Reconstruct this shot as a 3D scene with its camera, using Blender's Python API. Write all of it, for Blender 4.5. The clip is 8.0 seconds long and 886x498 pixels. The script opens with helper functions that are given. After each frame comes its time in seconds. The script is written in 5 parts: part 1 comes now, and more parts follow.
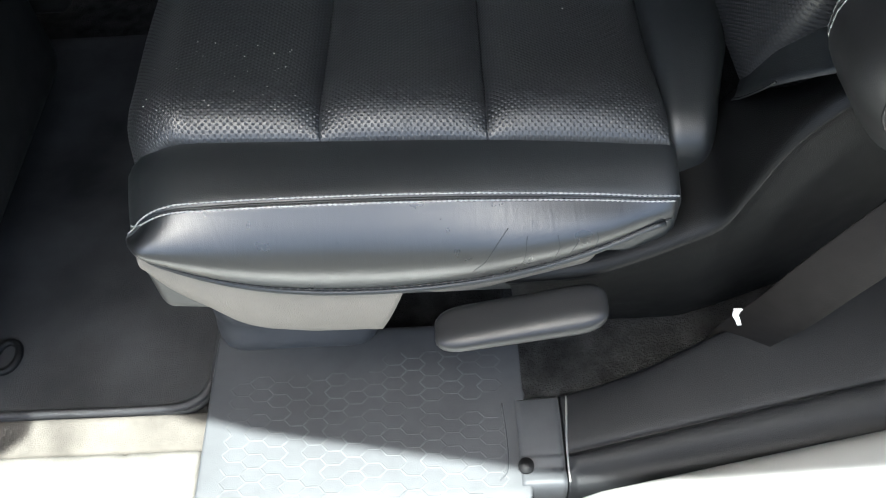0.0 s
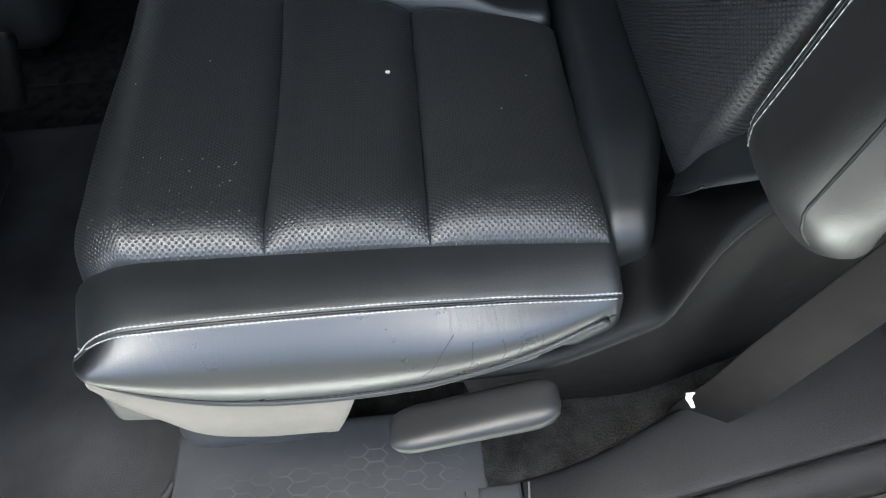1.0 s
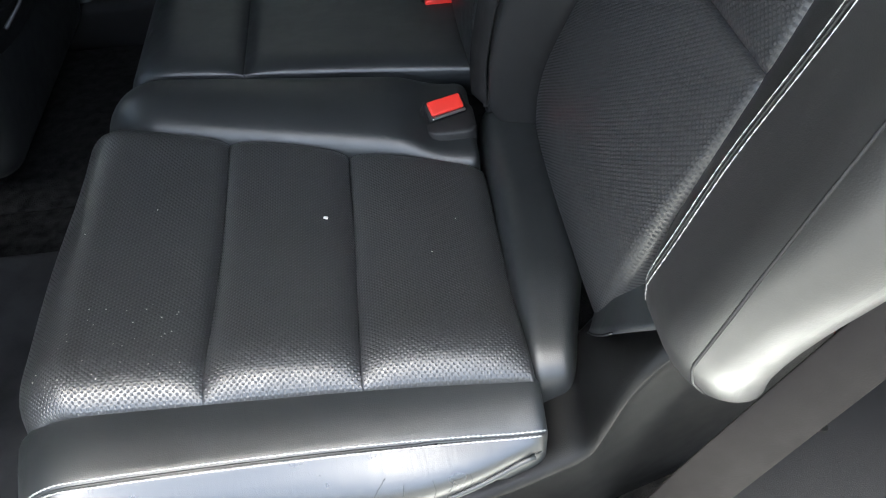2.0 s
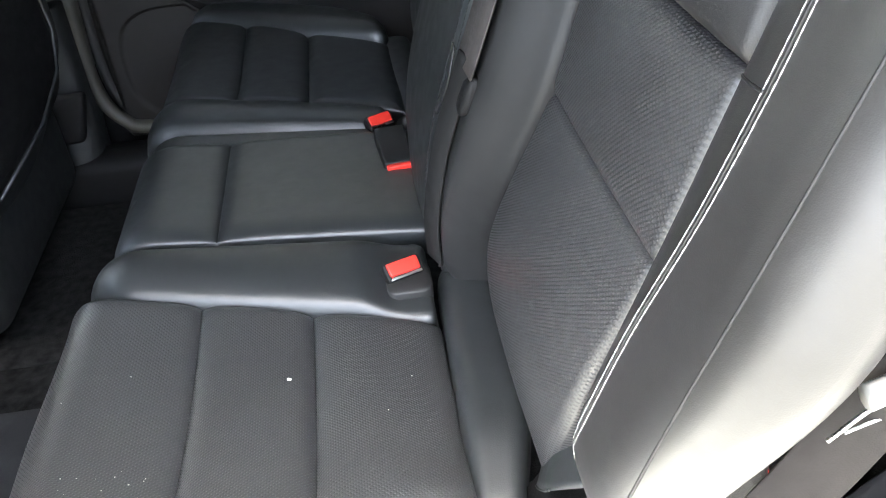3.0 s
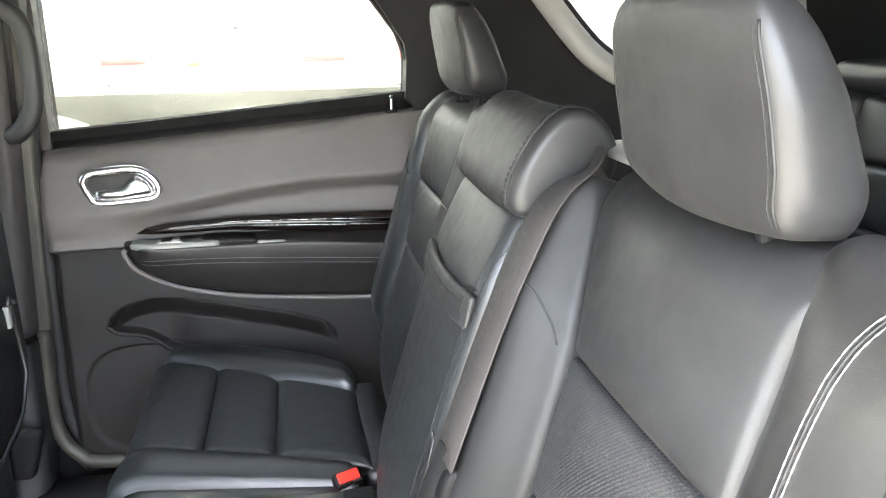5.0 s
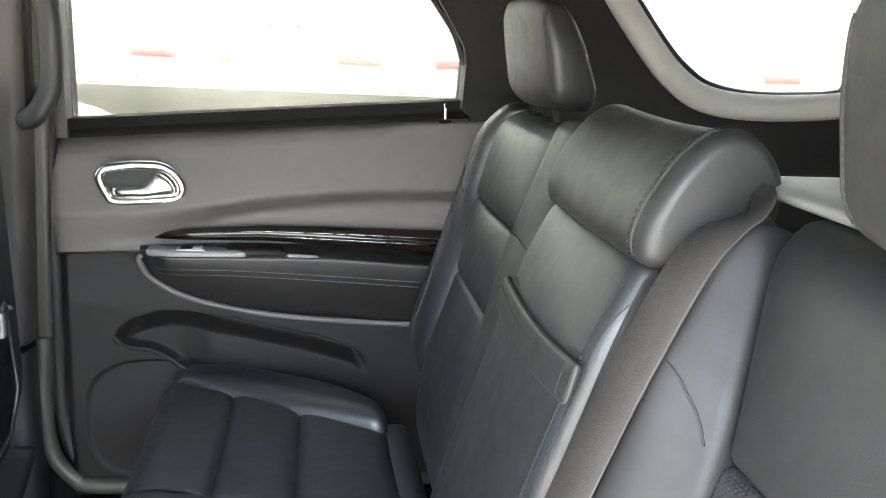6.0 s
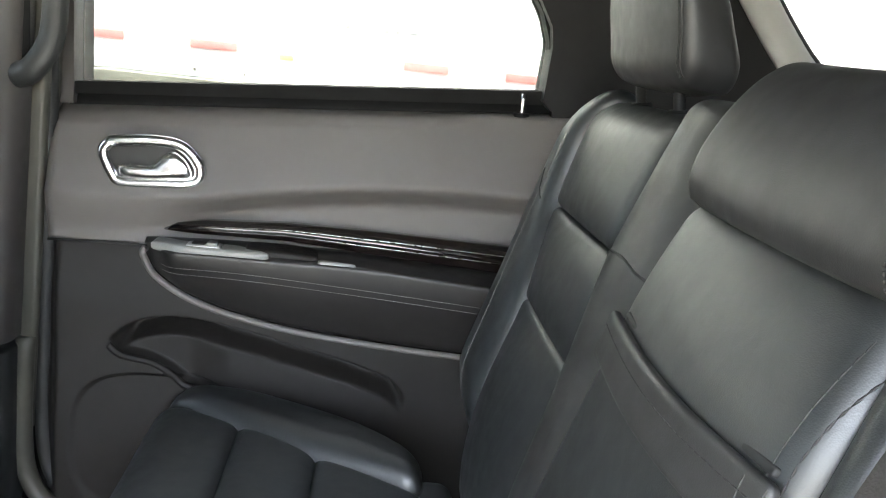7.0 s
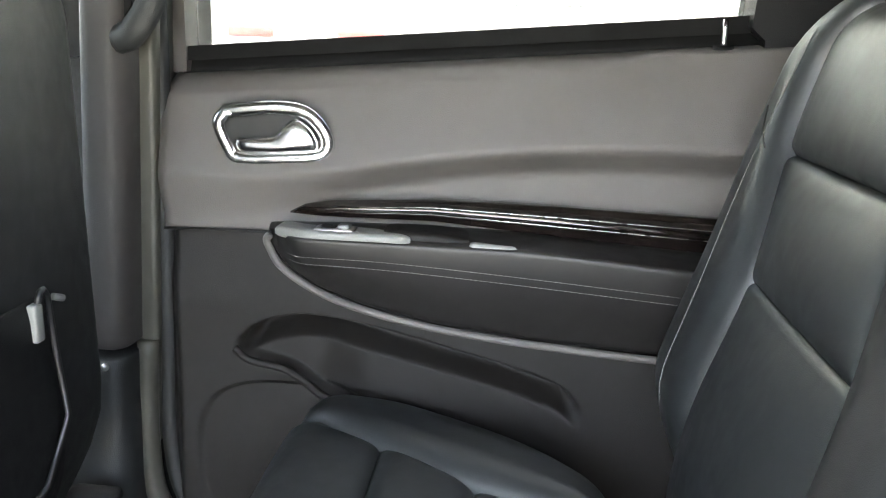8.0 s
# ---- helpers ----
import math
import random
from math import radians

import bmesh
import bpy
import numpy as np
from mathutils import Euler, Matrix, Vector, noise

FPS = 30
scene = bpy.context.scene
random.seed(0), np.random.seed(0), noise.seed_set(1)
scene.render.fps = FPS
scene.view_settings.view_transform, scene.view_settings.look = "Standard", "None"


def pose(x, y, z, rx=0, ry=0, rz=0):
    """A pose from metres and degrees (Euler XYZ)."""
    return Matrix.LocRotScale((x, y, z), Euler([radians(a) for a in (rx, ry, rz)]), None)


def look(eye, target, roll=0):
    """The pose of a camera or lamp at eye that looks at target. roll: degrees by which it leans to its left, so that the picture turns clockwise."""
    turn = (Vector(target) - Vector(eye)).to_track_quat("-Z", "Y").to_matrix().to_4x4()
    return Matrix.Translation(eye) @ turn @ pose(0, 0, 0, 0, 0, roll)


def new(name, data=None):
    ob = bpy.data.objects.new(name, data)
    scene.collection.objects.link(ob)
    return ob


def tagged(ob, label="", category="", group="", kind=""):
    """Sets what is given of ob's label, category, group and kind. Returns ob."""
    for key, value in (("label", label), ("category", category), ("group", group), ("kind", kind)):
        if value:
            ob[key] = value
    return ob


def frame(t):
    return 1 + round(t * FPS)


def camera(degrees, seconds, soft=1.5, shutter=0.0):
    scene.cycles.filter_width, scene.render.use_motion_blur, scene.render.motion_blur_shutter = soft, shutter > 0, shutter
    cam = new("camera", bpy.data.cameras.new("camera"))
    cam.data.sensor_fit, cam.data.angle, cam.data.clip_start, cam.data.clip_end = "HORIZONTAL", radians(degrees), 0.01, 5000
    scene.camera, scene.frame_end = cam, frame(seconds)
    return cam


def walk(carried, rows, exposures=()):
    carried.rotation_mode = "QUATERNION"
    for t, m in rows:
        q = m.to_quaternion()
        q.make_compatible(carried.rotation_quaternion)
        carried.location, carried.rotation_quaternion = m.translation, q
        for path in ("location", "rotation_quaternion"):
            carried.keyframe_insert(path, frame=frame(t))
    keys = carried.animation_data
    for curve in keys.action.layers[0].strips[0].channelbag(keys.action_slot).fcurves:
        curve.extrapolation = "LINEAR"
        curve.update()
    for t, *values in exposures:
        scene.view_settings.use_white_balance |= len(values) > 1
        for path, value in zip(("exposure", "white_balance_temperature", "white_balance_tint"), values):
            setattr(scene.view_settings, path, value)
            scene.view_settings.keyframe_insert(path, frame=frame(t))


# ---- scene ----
cam = camera(57.0, 8.0, soft=1.1)
PATH = [
    (0, (0.015, 0.132, 1.278), (-0.017, 1.32, -0.331), -3.9),
    (0.5, (0.025, 0.147, 1.292), (0.003, 1.369, -0.291), -4.3),
    (1, (0.043, 0.162, 1.31), (0.062, 1.426, -0.239), -4.5),
    (1.5, (0.06, 0.166, 1.332), (0.141, 1.501, -0.154), -4.1),
    (1.7, (0.064, 0.168, 1.345), (0.169, 1.531, -0.114), -3.0),
    (2.8, (0.117, 0.151, 1.41), (0.25, 1.718, 0.174), -4.8),
    (3, (0.118, 0.145, 1.42), (0.267, 1.75, 0.236), -4.6),
    (3.5, (0.117, 0.136, 1.444), (0.307, 1.822, 0.385), -3.6),
    (4, (0.109, 0.127, 1.469), (0.356, 1.894, 0.566), -3.4),
    (4.5, (0.104, 0.122, 1.499), (0.398, 1.968, 0.788), -2.7),
    (5, (0.093, 0.151, 1.504), (0.44, 2.047, 0.973), -0.9),
    (5.2, (0.09, 0.178, 1.502), (0.444, 2.086, 1.016), -0.8),
    (6.3, (0.053, 0.397, 1.465), (0.348, 2.311, 0.965), 5.3),
    (6.5, (0.064, 0.449, 1.449), (0.341, 2.369, 0.965), 6.7),
    (7, (0.082, 0.571, 1.409), (0.268, 2.51, 0.954), 6.4),
    (7.5, (0.087, 0.69, 1.368), (0.12, 2.622, 0.851), 5.3),
    (8, (0.075, 0.787, 1.338), (-0.116, 2.715, 0.84), 1.9),
]
walk(cam, [(t, look(eye, target, roll)) for t, eye, target, roll in PATH],
     [(0.0, 3.0, 5900, 0), (1.0, 3.3, 5900, 0), (1.5, 3.63, 5950, 0), (3.0, 5.6, 6400, 3), (4.5, 6.72, 6800, 3), (5.2, 6.75, 6800, 3), (6.5, 6.45, 6800, 2), (7.0, 6.45, 6800, 2), (8.0, 6.8, 6800, 2)])

# ---- world, sun, exposure ----
world = bpy.data.worlds.new("sky")
scene.world = world
world.use_nodes = True
wn = world.node_tree.nodes
sky = wn.new("ShaderNodeTexSky")
sky.sky_type = "NISHITA"
sky.sun_disc = False
sky.dust_density = 8.0
sky.air_density = 0.8
sky.ozone_density = 0.7
SUN_TO = Vector((0.10, 0.16, -1.0)).normalized()
sky.sun_elevation = math.asin(-SUN_TO.z)
sky.sun_rotation = math.atan2(-SUN_TO.x, -SUN_TO.y)
wn["Background"].inputs["Strength"].default_value = 0.085
world.node_tree.links.new(sky.outputs[0], wn["Background"].inputs["Color"])
sun = new("sun", bpy.data.lights.new("sun", "SUN"))
sun.data.energy, sun.data.angle, sun.data.color = 5.0, radians(0.6), (1.0, 0.95, 0.88)
sun.matrix_world = look((0, 0, 20), Vector((0, 0, 20)) + SUN_TO)


# ---- materials ----
def material(name, colour, rough=0.5, metal=0.0, grain=0.0, grain_size=900.0, relief=0.0, blotch=0.15, blotch_size=9.0, coat=0.0, spec=0.5):
    m = bpy.data.materials.new(name)
    m.use_nodes = True
    nt = m.node_tree
    b = nt.nodes["Principled BSDF"]
    b.inputs["Roughness"].default_value = rough
    b.inputs["Metallic"].default_value = metal
    b.inputs["Coat Weight"].default_value = coat
    b.inputs["Coat Roughness"].default_value = 0.28 if coat < 0.3 else 0.03
    b.inputs["Specular IOR Level"].default_value = spec
    co = nt.nodes.new("ShaderNodeTexCoord").outputs["Object"]
    n1 = nt.nodes.new("ShaderNodeTexNoise")
    n1.inputs["Scale"].default_value = blotch_size
    n1.inputs["Detail"].default_value = 6
    nt.links.new(co, n1.inputs["Vector"])
    ramp = nt.nodes.new("ShaderNodeMapRange")
    ramp.inputs["From Min"].default_value, ramp.inputs["From Max"].default_value = 0.3, 0.7
    ramp.inputs["To Min"].default_value, ramp.inputs["To Max"].default_value = 1 - blotch, 1 + blotch
    nt.links.new(n1.outputs["Fac"], ramp.inputs["Value"])
    mul = nt.nodes.new("ShaderNodeVectorMath")
    mul.operation = "SCALE"
    mul.inputs[0].default_value = colour
    nt.links.new(ramp.outputs[0], mul.inputs["Scale"])
    nt.links.new(mul.outputs[0], b.inputs["Base Color"])
    rr = nt.nodes.new("ShaderNodeMapRange")
    rr.inputs["From Min"].default_value, rr.inputs["From Max"].default_value = 0.3, 0.7
    rr.inputs["To Min"].default_value, rr.inputs["To Max"].default_value = rough * 0.9, min(1, rough * 1.12)
    n3 = nt.nodes.new("ShaderNodeTexNoise")
    n3.inputs["Scale"].default_value = blotch_size * 6
    n3.inputs["Detail"].default_value = 4
    nt.links.new(co, n3.inputs["Vector"])
    nt.links.new(n3.outputs["Fac"], rr.inputs["Value"])
    nt.links.new(rr.outputs[0], b.inputs["Roughness"])
    if grain:
        v = nt.nodes.new("ShaderNodeTexVoronoi")
        v.inputs["Scale"].default_value = grain_size
        nt.links.new(co, v.inputs["Vector"])
        bump = nt.nodes.new("ShaderNodeBump")
        bump.inputs["Strength"].default_value = grain
        bump.inputs["Distance"].default_value = 0.0006
        nt.links.new(v.outputs["Distance"], bump.inputs["Height"])
        last = bump
        if relief:
            b2 = nt.nodes.new("ShaderNodeBump")
            b2.inputs["Strength"].default_value = relief
            b2.inputs["Distance"].default_value = 0.006
            nt.links.new(n3.outputs["Fac"], b2.inputs["Height"])
            nt.links.new(bump.outputs[0], b2.inputs["Normal"])
            last = b2
        nt.links.new(last.outputs[0], b.inputs["Normal"])
    return m


def perforated(name, colour, rough, dot=0.075, size=0.13, pit=0.0):
    """Leather with rows of small punched holes, laid out on the flat panel before it is bent."""
    m = material(name, colour, rough, spec=0.85, grain=0.08, grain_size=1100, relief=0.02)
    nt = m.node_tree
    b = nt.nodes["Principled BSDF"]
    at = nt.nodes.new("ShaderNodeAttribute")
    at.attribute_name = "flat"
    dist = []
    for k in (0.0, 0.5):
        s = nt.nodes.new("ShaderNodeVectorMath")
        s.operation = "MULTIPLY_ADD"
        s.inputs[1].default_value, s.inputs[2].default_value = (225, 245, 0), (k, k, 0)
        nt.links.new(at.outputs["Vector"], s.inputs[0])
        fr = nt.nodes.new("ShaderNodeVectorMath")
        fr.operation = "FRACTION"
        nt.links.new(s.outputs[0], fr.inputs[0])
        su = nt.nodes.new("ShaderNodeVectorMath")
        su.operation = "SUBTRACT"
        su.inputs[1].default_value = (0.5, 0.5, 0)
        nt.links.new(fr.outputs[0], su.inputs[0])
        ln = nt.nodes.new("ShaderNodeVectorMath")
        ln.operation = "LENGTH"
        nt.links.new(su.outputs[0], ln.inputs[0])
        dist.append(ln.outputs["Value"])
    mn = nt.nodes.new("ShaderNodeMath")
    mn.operation = "MINIMUM"
    nt.links.new(dist[0], mn.inputs[0])
    nt.links.new(dist[1], mn.inputs[1])
    hole = nt.nodes.new("ShaderNodeMapRange")
    hole.inputs["From Min"].default_value, hole.inputs["From Max"].default_value = size, size + 0.09
    hole.inputs["To Min"].default_value, hole.inputs["To Max"].default_value = 1, 0
    nt.links.new(mn.outputs[0], hole.inputs["Value"])
    old = b.inputs["Base Color"].links[0].from_socket
    mix = nt.nodes.new("ShaderNodeMix")
    mix.data_type = "RGBA"
    nt.links.new(hole.outputs[0], mix.inputs["Factor"])
    nt.links.new(old, mix.inputs[6])
    mix.inputs[7].default_value = (dot, dot, dot * 1.03, 1)
    nt.links.new(mix.outputs[2], b.inputs["Base Color"])
    oldr = b.inputs["Roughness"].links[0].from_socket
    mr = nt.nodes.new("ShaderNodeMath")
    mr.operation = "MAXIMUM"
    nt.links.new(oldr, mr.inputs[0])
    nt.links.new(hole.outputs[0], mr.inputs[1])
    nt.links.new(mr.outputs[0], b.inputs["Roughness"])
    if pit:
        bu = nt.nodes.new("ShaderNodeBump")
        bu.inputs["Strength"].default_value, bu.inputs["Distance"].default_value = 1.0, pit
        bu.invert = True
        rim = nt.nodes.new("ShaderNodeMapRange")
        rim.inputs["From Min"].default_value, rim.inputs["From Max"].default_value = size, size + 0.16
        rim.inputs["To Min"].default_value, rim.inputs["To Max"].default_value = 1, 0
        nt.links.new(mn.outputs[0], rim.inputs["Value"])
        nt.links.new(rim.outputs[0], bu.inputs["Height"])
        nt.links.new(b.inputs["Normal"].links[0].from_socket, bu.inputs["Normal"])
        nt.links.new(bu.outputs[0], b.inputs["Normal"])
    sp = nt.nodes.new("ShaderNodeMapRange")
    sp.inputs["To Min"].default_value, sp.inputs["To Max"].default_value = 0.95, 0.05
    nt.links.new(hole.outputs[0], sp.inputs["Value"])
    nt.links.new(sp.outputs[0], b.inputs["Specular IOR Level"])
    return m


LEATHER = material("black_leather", (0.0142, 0.0160, 0.0168), 0.42, spec=0.72, grain=0.12, grain_size=1100, relief=0.06, blotch=0.25)
PERF = perforated("perforated_leather", (0.0112, 0.0118, 0.0124), 0.39, 0.09, 0.095, 0.0003)
PERF_BACK = perforated("finely_perforated_leather", (0.019, 0.0192, 0.0195), 0.41, 0.05, 0.17, 0.00007)
SIDE_LEATHER = material("polished_leather", (0.0175, 0.0168, 0.0163), 0.42, spec=1.0, coat=0.18, grain=0.12, grain_size=1100, relief=0.06, blotch=0.25)
ROLL_LEATHER = material("creased_leather", (0.0125, 0.0128, 0.0133), 0.30, spec=1.0, coat=0.29, grain=0.12, grain_size=1500, relief=0.035)
rn = ROLL_LEATHER.node_tree
rb = rn.nodes["Principled BSDF"]
rc = rn.nodes.new("ShaderNodeMapping")
rc.inputs["Scale"].default_value = (95, 22, 14)
rc.inputs["Rotation"].default_value = (0, 0.35, 0)
rx = rn.nodes.new("ShaderNodeTexCoord")
rw = rn.nodes.new("ShaderNodeTexNoise")
rw.inputs["Scale"].default_value, rw.inputs["Detail"].default_value, rw.inputs["Distortion"].default_value = 1.0, 5, 1.2
rbump = rn.nodes.new("ShaderNodeBump")
rbump.inputs["Strength"].default_value, rbump.inputs["Distance"].default_value = 0.10, 0.003
old_normal = rb.inputs["Normal"].links[0].from_socket
rn.links.new(rx.outputs["Object"], rc.inputs["Vector"])
rn.links.new(rc.outputs[0], rw.inputs["Vector"])
rn.links.new(rw.outputs["Fac"], rbump.inputs["Height"])
rn.links.new(old_normal, rbump.inputs["Normal"])
rn.links.new(rbump.outputs[0], rb.inputs["Normal"])
THREAD = material("pale_thread", (0.40, 0.395, 0.385), 0.7, blotch=0.2, blotch_size=300)
# Matt seat leather, lightened to stand for doorway light on the seat backs.
BOLSTER = material("lightened_matt_leather", (0.023, 0.0228, 0.0228), 0.48, spec=0.48, grain=0.10, grain_size=1100, relief=0.04, blotch=0.25)
# Same leather darkened: shade on the near back's inner bolster is in the colour.
INNER_LEATHER = material("shaded_inner_leather", (0.0145, 0.0147, 0.0149), 0.52, spec=0.34, grain=0.10, grain_size=1100, relief=0.04, blotch=0.25)
COVER = material("satin_black_plastic", (0.005, 0.005, 0.005), 0.42, spec=0.25, grain=0.3, grain_size=1400, blotch=0.15)
WORN_RUBBER = material("worn_rubber", (0.046, 0.048, 0.051), 0.6, spec=0.35, blotch=0.25, blotch_size=40)
MAT_EDGE = material("mat_binding", (0.022, 0.022, 0.024), 0.6, grain=0.6, grain_size=900, blotch=0.2, blotch_size=60)
DOOR_THREAD = material("grey_thread", (0.15, 0.145, 0.14), 0.7, blotch=0.2, blotch_size=300)
DARK_THREAD = material("dark_thread", (0.022, 0.022, 0.022), 0.75, blotch=0.2, blotch_size=300)
DOOR_SOFT = material("door_soft_trim", (0.108, 0.098, 0.092), 0.55, grain=0.4, grain_size=1200, blotch=0.06)
ARM_LEATHER = material("warm_black_leather", (0.0175, 0.0160, 0.0152), 0.46, spec=0.5, grain=0.10, grain_size=1100, relief=0.04, blotch=0.2)
DOOR_HARD = material("door_hard_plastic", (0.0122, 0.0107, 0.0097), 0.5, spec=0.28, grain=0.5, grain_size=1500, blotch=0.06)
LEVER = material("lever_plastic", (0.019, 0.019, 0.0197), 0.36, grain=0.12, grain_size=1400, blotch=0.08)
PLASTIC = material("dark_plastic", (0.008, 0.008, 0.0083), 0.5, spec=0.22, grain=0.5, grain_size=1400, blotch=0.1)
SILL_PLASTIC = material("sill_plastic", (0.0102, 0.0106, 0.0117), 0.5, spec=0.25, grain=0.35, grain_size=1400, blotch=0.12)
# Warm beige-grey: light bounced off the sunlit ground is put into this colour.
PLASTIC_GREY = material("bounce_tinted_plastic", (0.17, 0.153, 0.131), 0.5, grain=0.5, grain_size=1400, blotch=0.08)
PILLAR = material("pillar_plastic", (0.058, 0.052, 0.049), 0.55, grain=0.4, grain_size=1300, blotch=0.06)
RUBBER = material("black_rubber", (0.012, 0.012, 0.012), 0.6, blotch=0.2)
DIRTY = material("dusty_plastic", (0.085, 0.080, 0.072), 0.8, grain=0.4, grain_size=400, blotch=0.35, blotch_size=25)
SEAL = material("window_seal_rubber", (0.006, 0.006, 0.006), 0.7, spec=0.12, blotch=0.2)
RUBBER_MAT = material("grey_rubber", (0.038, 0.040, 0.0435), 0.6, spec=0.35, grain=0.15, grain_size=1500, blotch=0.18, blotch_size=14)
CARPET = material("dark_carpet", (0.040, 0.040, 0.041), 0.95, grain=1.0, grain_size=1300, relief=0.12, blotch=0.4, blotch_size=11, spec=0.1)
# Carpet in a darker copy: the shade deep in the footwell is in the colour.
SHADED_CARPET = material("shaded_carpet", (0.019, 0.0188, 0.0182), 0.95, grain=1.0, grain_size=900, relief=0.5, blotch=0.6, blotch_size=60, spec=0.1)
DUSTY = material("dusty_carpet", (0.085, 0.078, 0.069), 0.95, grain=1.0, grain_size=1300, relief=0.15, blotch=0.35, blotch_size=20, spec=0.1)
SILVER = material("silver_plastic", (0.20, 0.20, 0.19), 0.38, grain=0.1, grain_size=1400, blotch=0.04)
CHROME = material("chrome", (0.88, 0.88, 0.88), 0.20, 1.0, blotch=0.03)
STEEL = material("steel_tongue", (0.6, 0.6, 0.6), 0.28, 1.0, blotch=0.1)
WOOD = material("dark_gloss_trim", (0.011, 0.0075, 0.0065), 0.10, blotch=0.5, blotch_size=30, coat=0.6)
RED = material("red_button", (0.62, 0.03, 0.02), 0.4, blotch=0.06)
WEB = material("belt_webbing", (0.034, 0.030, 0.028), 0.66, grain=0.25, grain_size=700, blotch=0.12, blotch_size=40)
WEB_BLACK = material("black_webbing", (0.013, 0.013, 0.013), 0.7, spec=0.15, grain=0.5, grain_size=700)
WEB_DARK = material("dark_webbing", (0.0150, 0.0132, 0.0120), 0.7, spec=0.15, grain=0.2, grain_size=700)
LINING = material("dark_lining", (0.05, 0.049, 0.047), 0.9, grain=0.3, grain_size=600, blotch=0.06)
# Inner body paint, much darker than the champagne of roof and door skin.
INNER_PAINT = material("dark_inner_body_paint", (0.060, 0.057, 0.046), 0.5, 0.1, blotch=0.2, blotch_size=14)
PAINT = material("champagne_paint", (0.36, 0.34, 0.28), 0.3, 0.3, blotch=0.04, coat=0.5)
WHITE_PAINT = material("white_paint", (0.22, 0.217, 0.21), 0.35, blotch=0.04, coat=0.4)
ASPHALT = material("worn_asphalt", (0.042, 0.0412, 0.039), 0.9, grain=0.5, grain_size=60, blotch=0.25, blotch_size=0.8)
TRAILER = material("trailer_white", (0.82, 0.82, 0.80), 0.45, blotch=0.05, blotch_size=2)
# Red tape, paled in its colour to stand for glare and overexposure.
TAPE_RED = material("washed_out_red_tape", (0.50, 0.165, 0.16), 0.4, blotch=0.05)
TAPE_YELLOW = material("yellow_tape", (0.42, 0.36, 0.12), 0.4, blotch=0.05)
RAIL = material("trailer_rail", (0.085, 0.085, 0.072), 0.6, 0.0, blotch=0.25, blotch_size=3)
# Pale grey carries the highlight along the rounded quarter window edge.
RIM = material("highlit_window_surround", (0.42, 0.42, 0.40), 0.45, grain=0.2, grain_size=1300, blotch=0.04)
TYRE = material("dusty_tyre", (0.16, 0.158, 0.15), 0.85, blotch=0.2, blotch_size=6)
TAG = material("white_label", (0.8, 0.78, 0.72), 0.6, blotch=0.05)
CRUMB = material("pale_crumb", (0.75, 0.72, 0.66), 0.8, blotch=0.1)
INK = material("grey_ink", (0.42, 0.43, 0.46), 0.6, blotch=0.05)
GREY_BACK = material("seat_back_shell", (0.02, 0.021, 0.021), 0.5, grain=0.4, grain_size=900, blotch=0.08)


def tinted(name, level, gloss=0.05):
    m = bpy.data.materials.new(name)
    m.use_nodes = True
    tn = m.node_tree
    tr = tn.nodes.new("ShaderNodeBsdfTransparent")
    tr.inputs[0].default_value = (level, level * 1.03, level * 1.02, 1)
    gs = tn.nodes.new("ShaderNodeBsdfGlossy")
    gs.inputs["Roughness"].default_value = 0.02
    mx = tn.nodes.new("ShaderNodeMixShader")
    mx.inputs[0].default_value = gloss
    tn.links.new(tr.outputs[0], mx.inputs[1])
    tn.links.new(gs.outputs[0], mx.inputs[2])
    tn.links.new(mx.outputs[0], tn.nodes["Material Output"].inputs["Surface"])
    return m


TINT = tinted("tinted_glass", 0.22)
CLEAR = tinted("clear_glass", 0.58)
PRIVACY = tinted("privacy_glass", 0.31, 0.012)

# ---- mesh helpers ----
def part(name, data, mat, parent=None, label="", sharp=False):
    """One mesh object from (verts, faces[, flat coordinates]), under a thing or a part."""
    verts, faces = data[0], data[1]
    me = bpy.data.meshes.new(name)
    me.from_pydata([tuple(v) for v in verts], [], [tuple(f) for f in faces])
    me.materials.append(mat)
    if len(data) > 2 and data[2] is not None:
        layer = me.attributes.new("flat", "FLOAT_VECTOR", "POINT")
        layer.data.foreach_set("vector", np.array(data[2], dtype=np.float32).ravel())
    me.polygons.foreach_set("use_smooth", [not sharp] * len(me.polygons))
    me.update()
    ob = new(name, me)
    if parent is not None:
        ob.parent = parent
    if label:
        ob["label"] = label
    if name == "stitching":
        ob["kind"] = "stuff"
    return ob


def thing(name, label, category, group="", kind="", at=(0, 0, 0)):
    ob = new(name)
    ob.empty_display_size = 0.05
    return tagged(ob, label, category, group, kind)


def ticks(a, b, r, n):
    """Stations along one side of a rounded box: fine in the rounded ends, even between."""
    k = 5
    ends = [r * (1 - math.cos(i / k * math.pi / 2)) for i in range(k)]
    mid = [a + r + (b - a - 2 * r) * i / n for i in range(n + 1)]
    return [a + e for e in ends] + mid + [b - e for e in reversed(ends)]


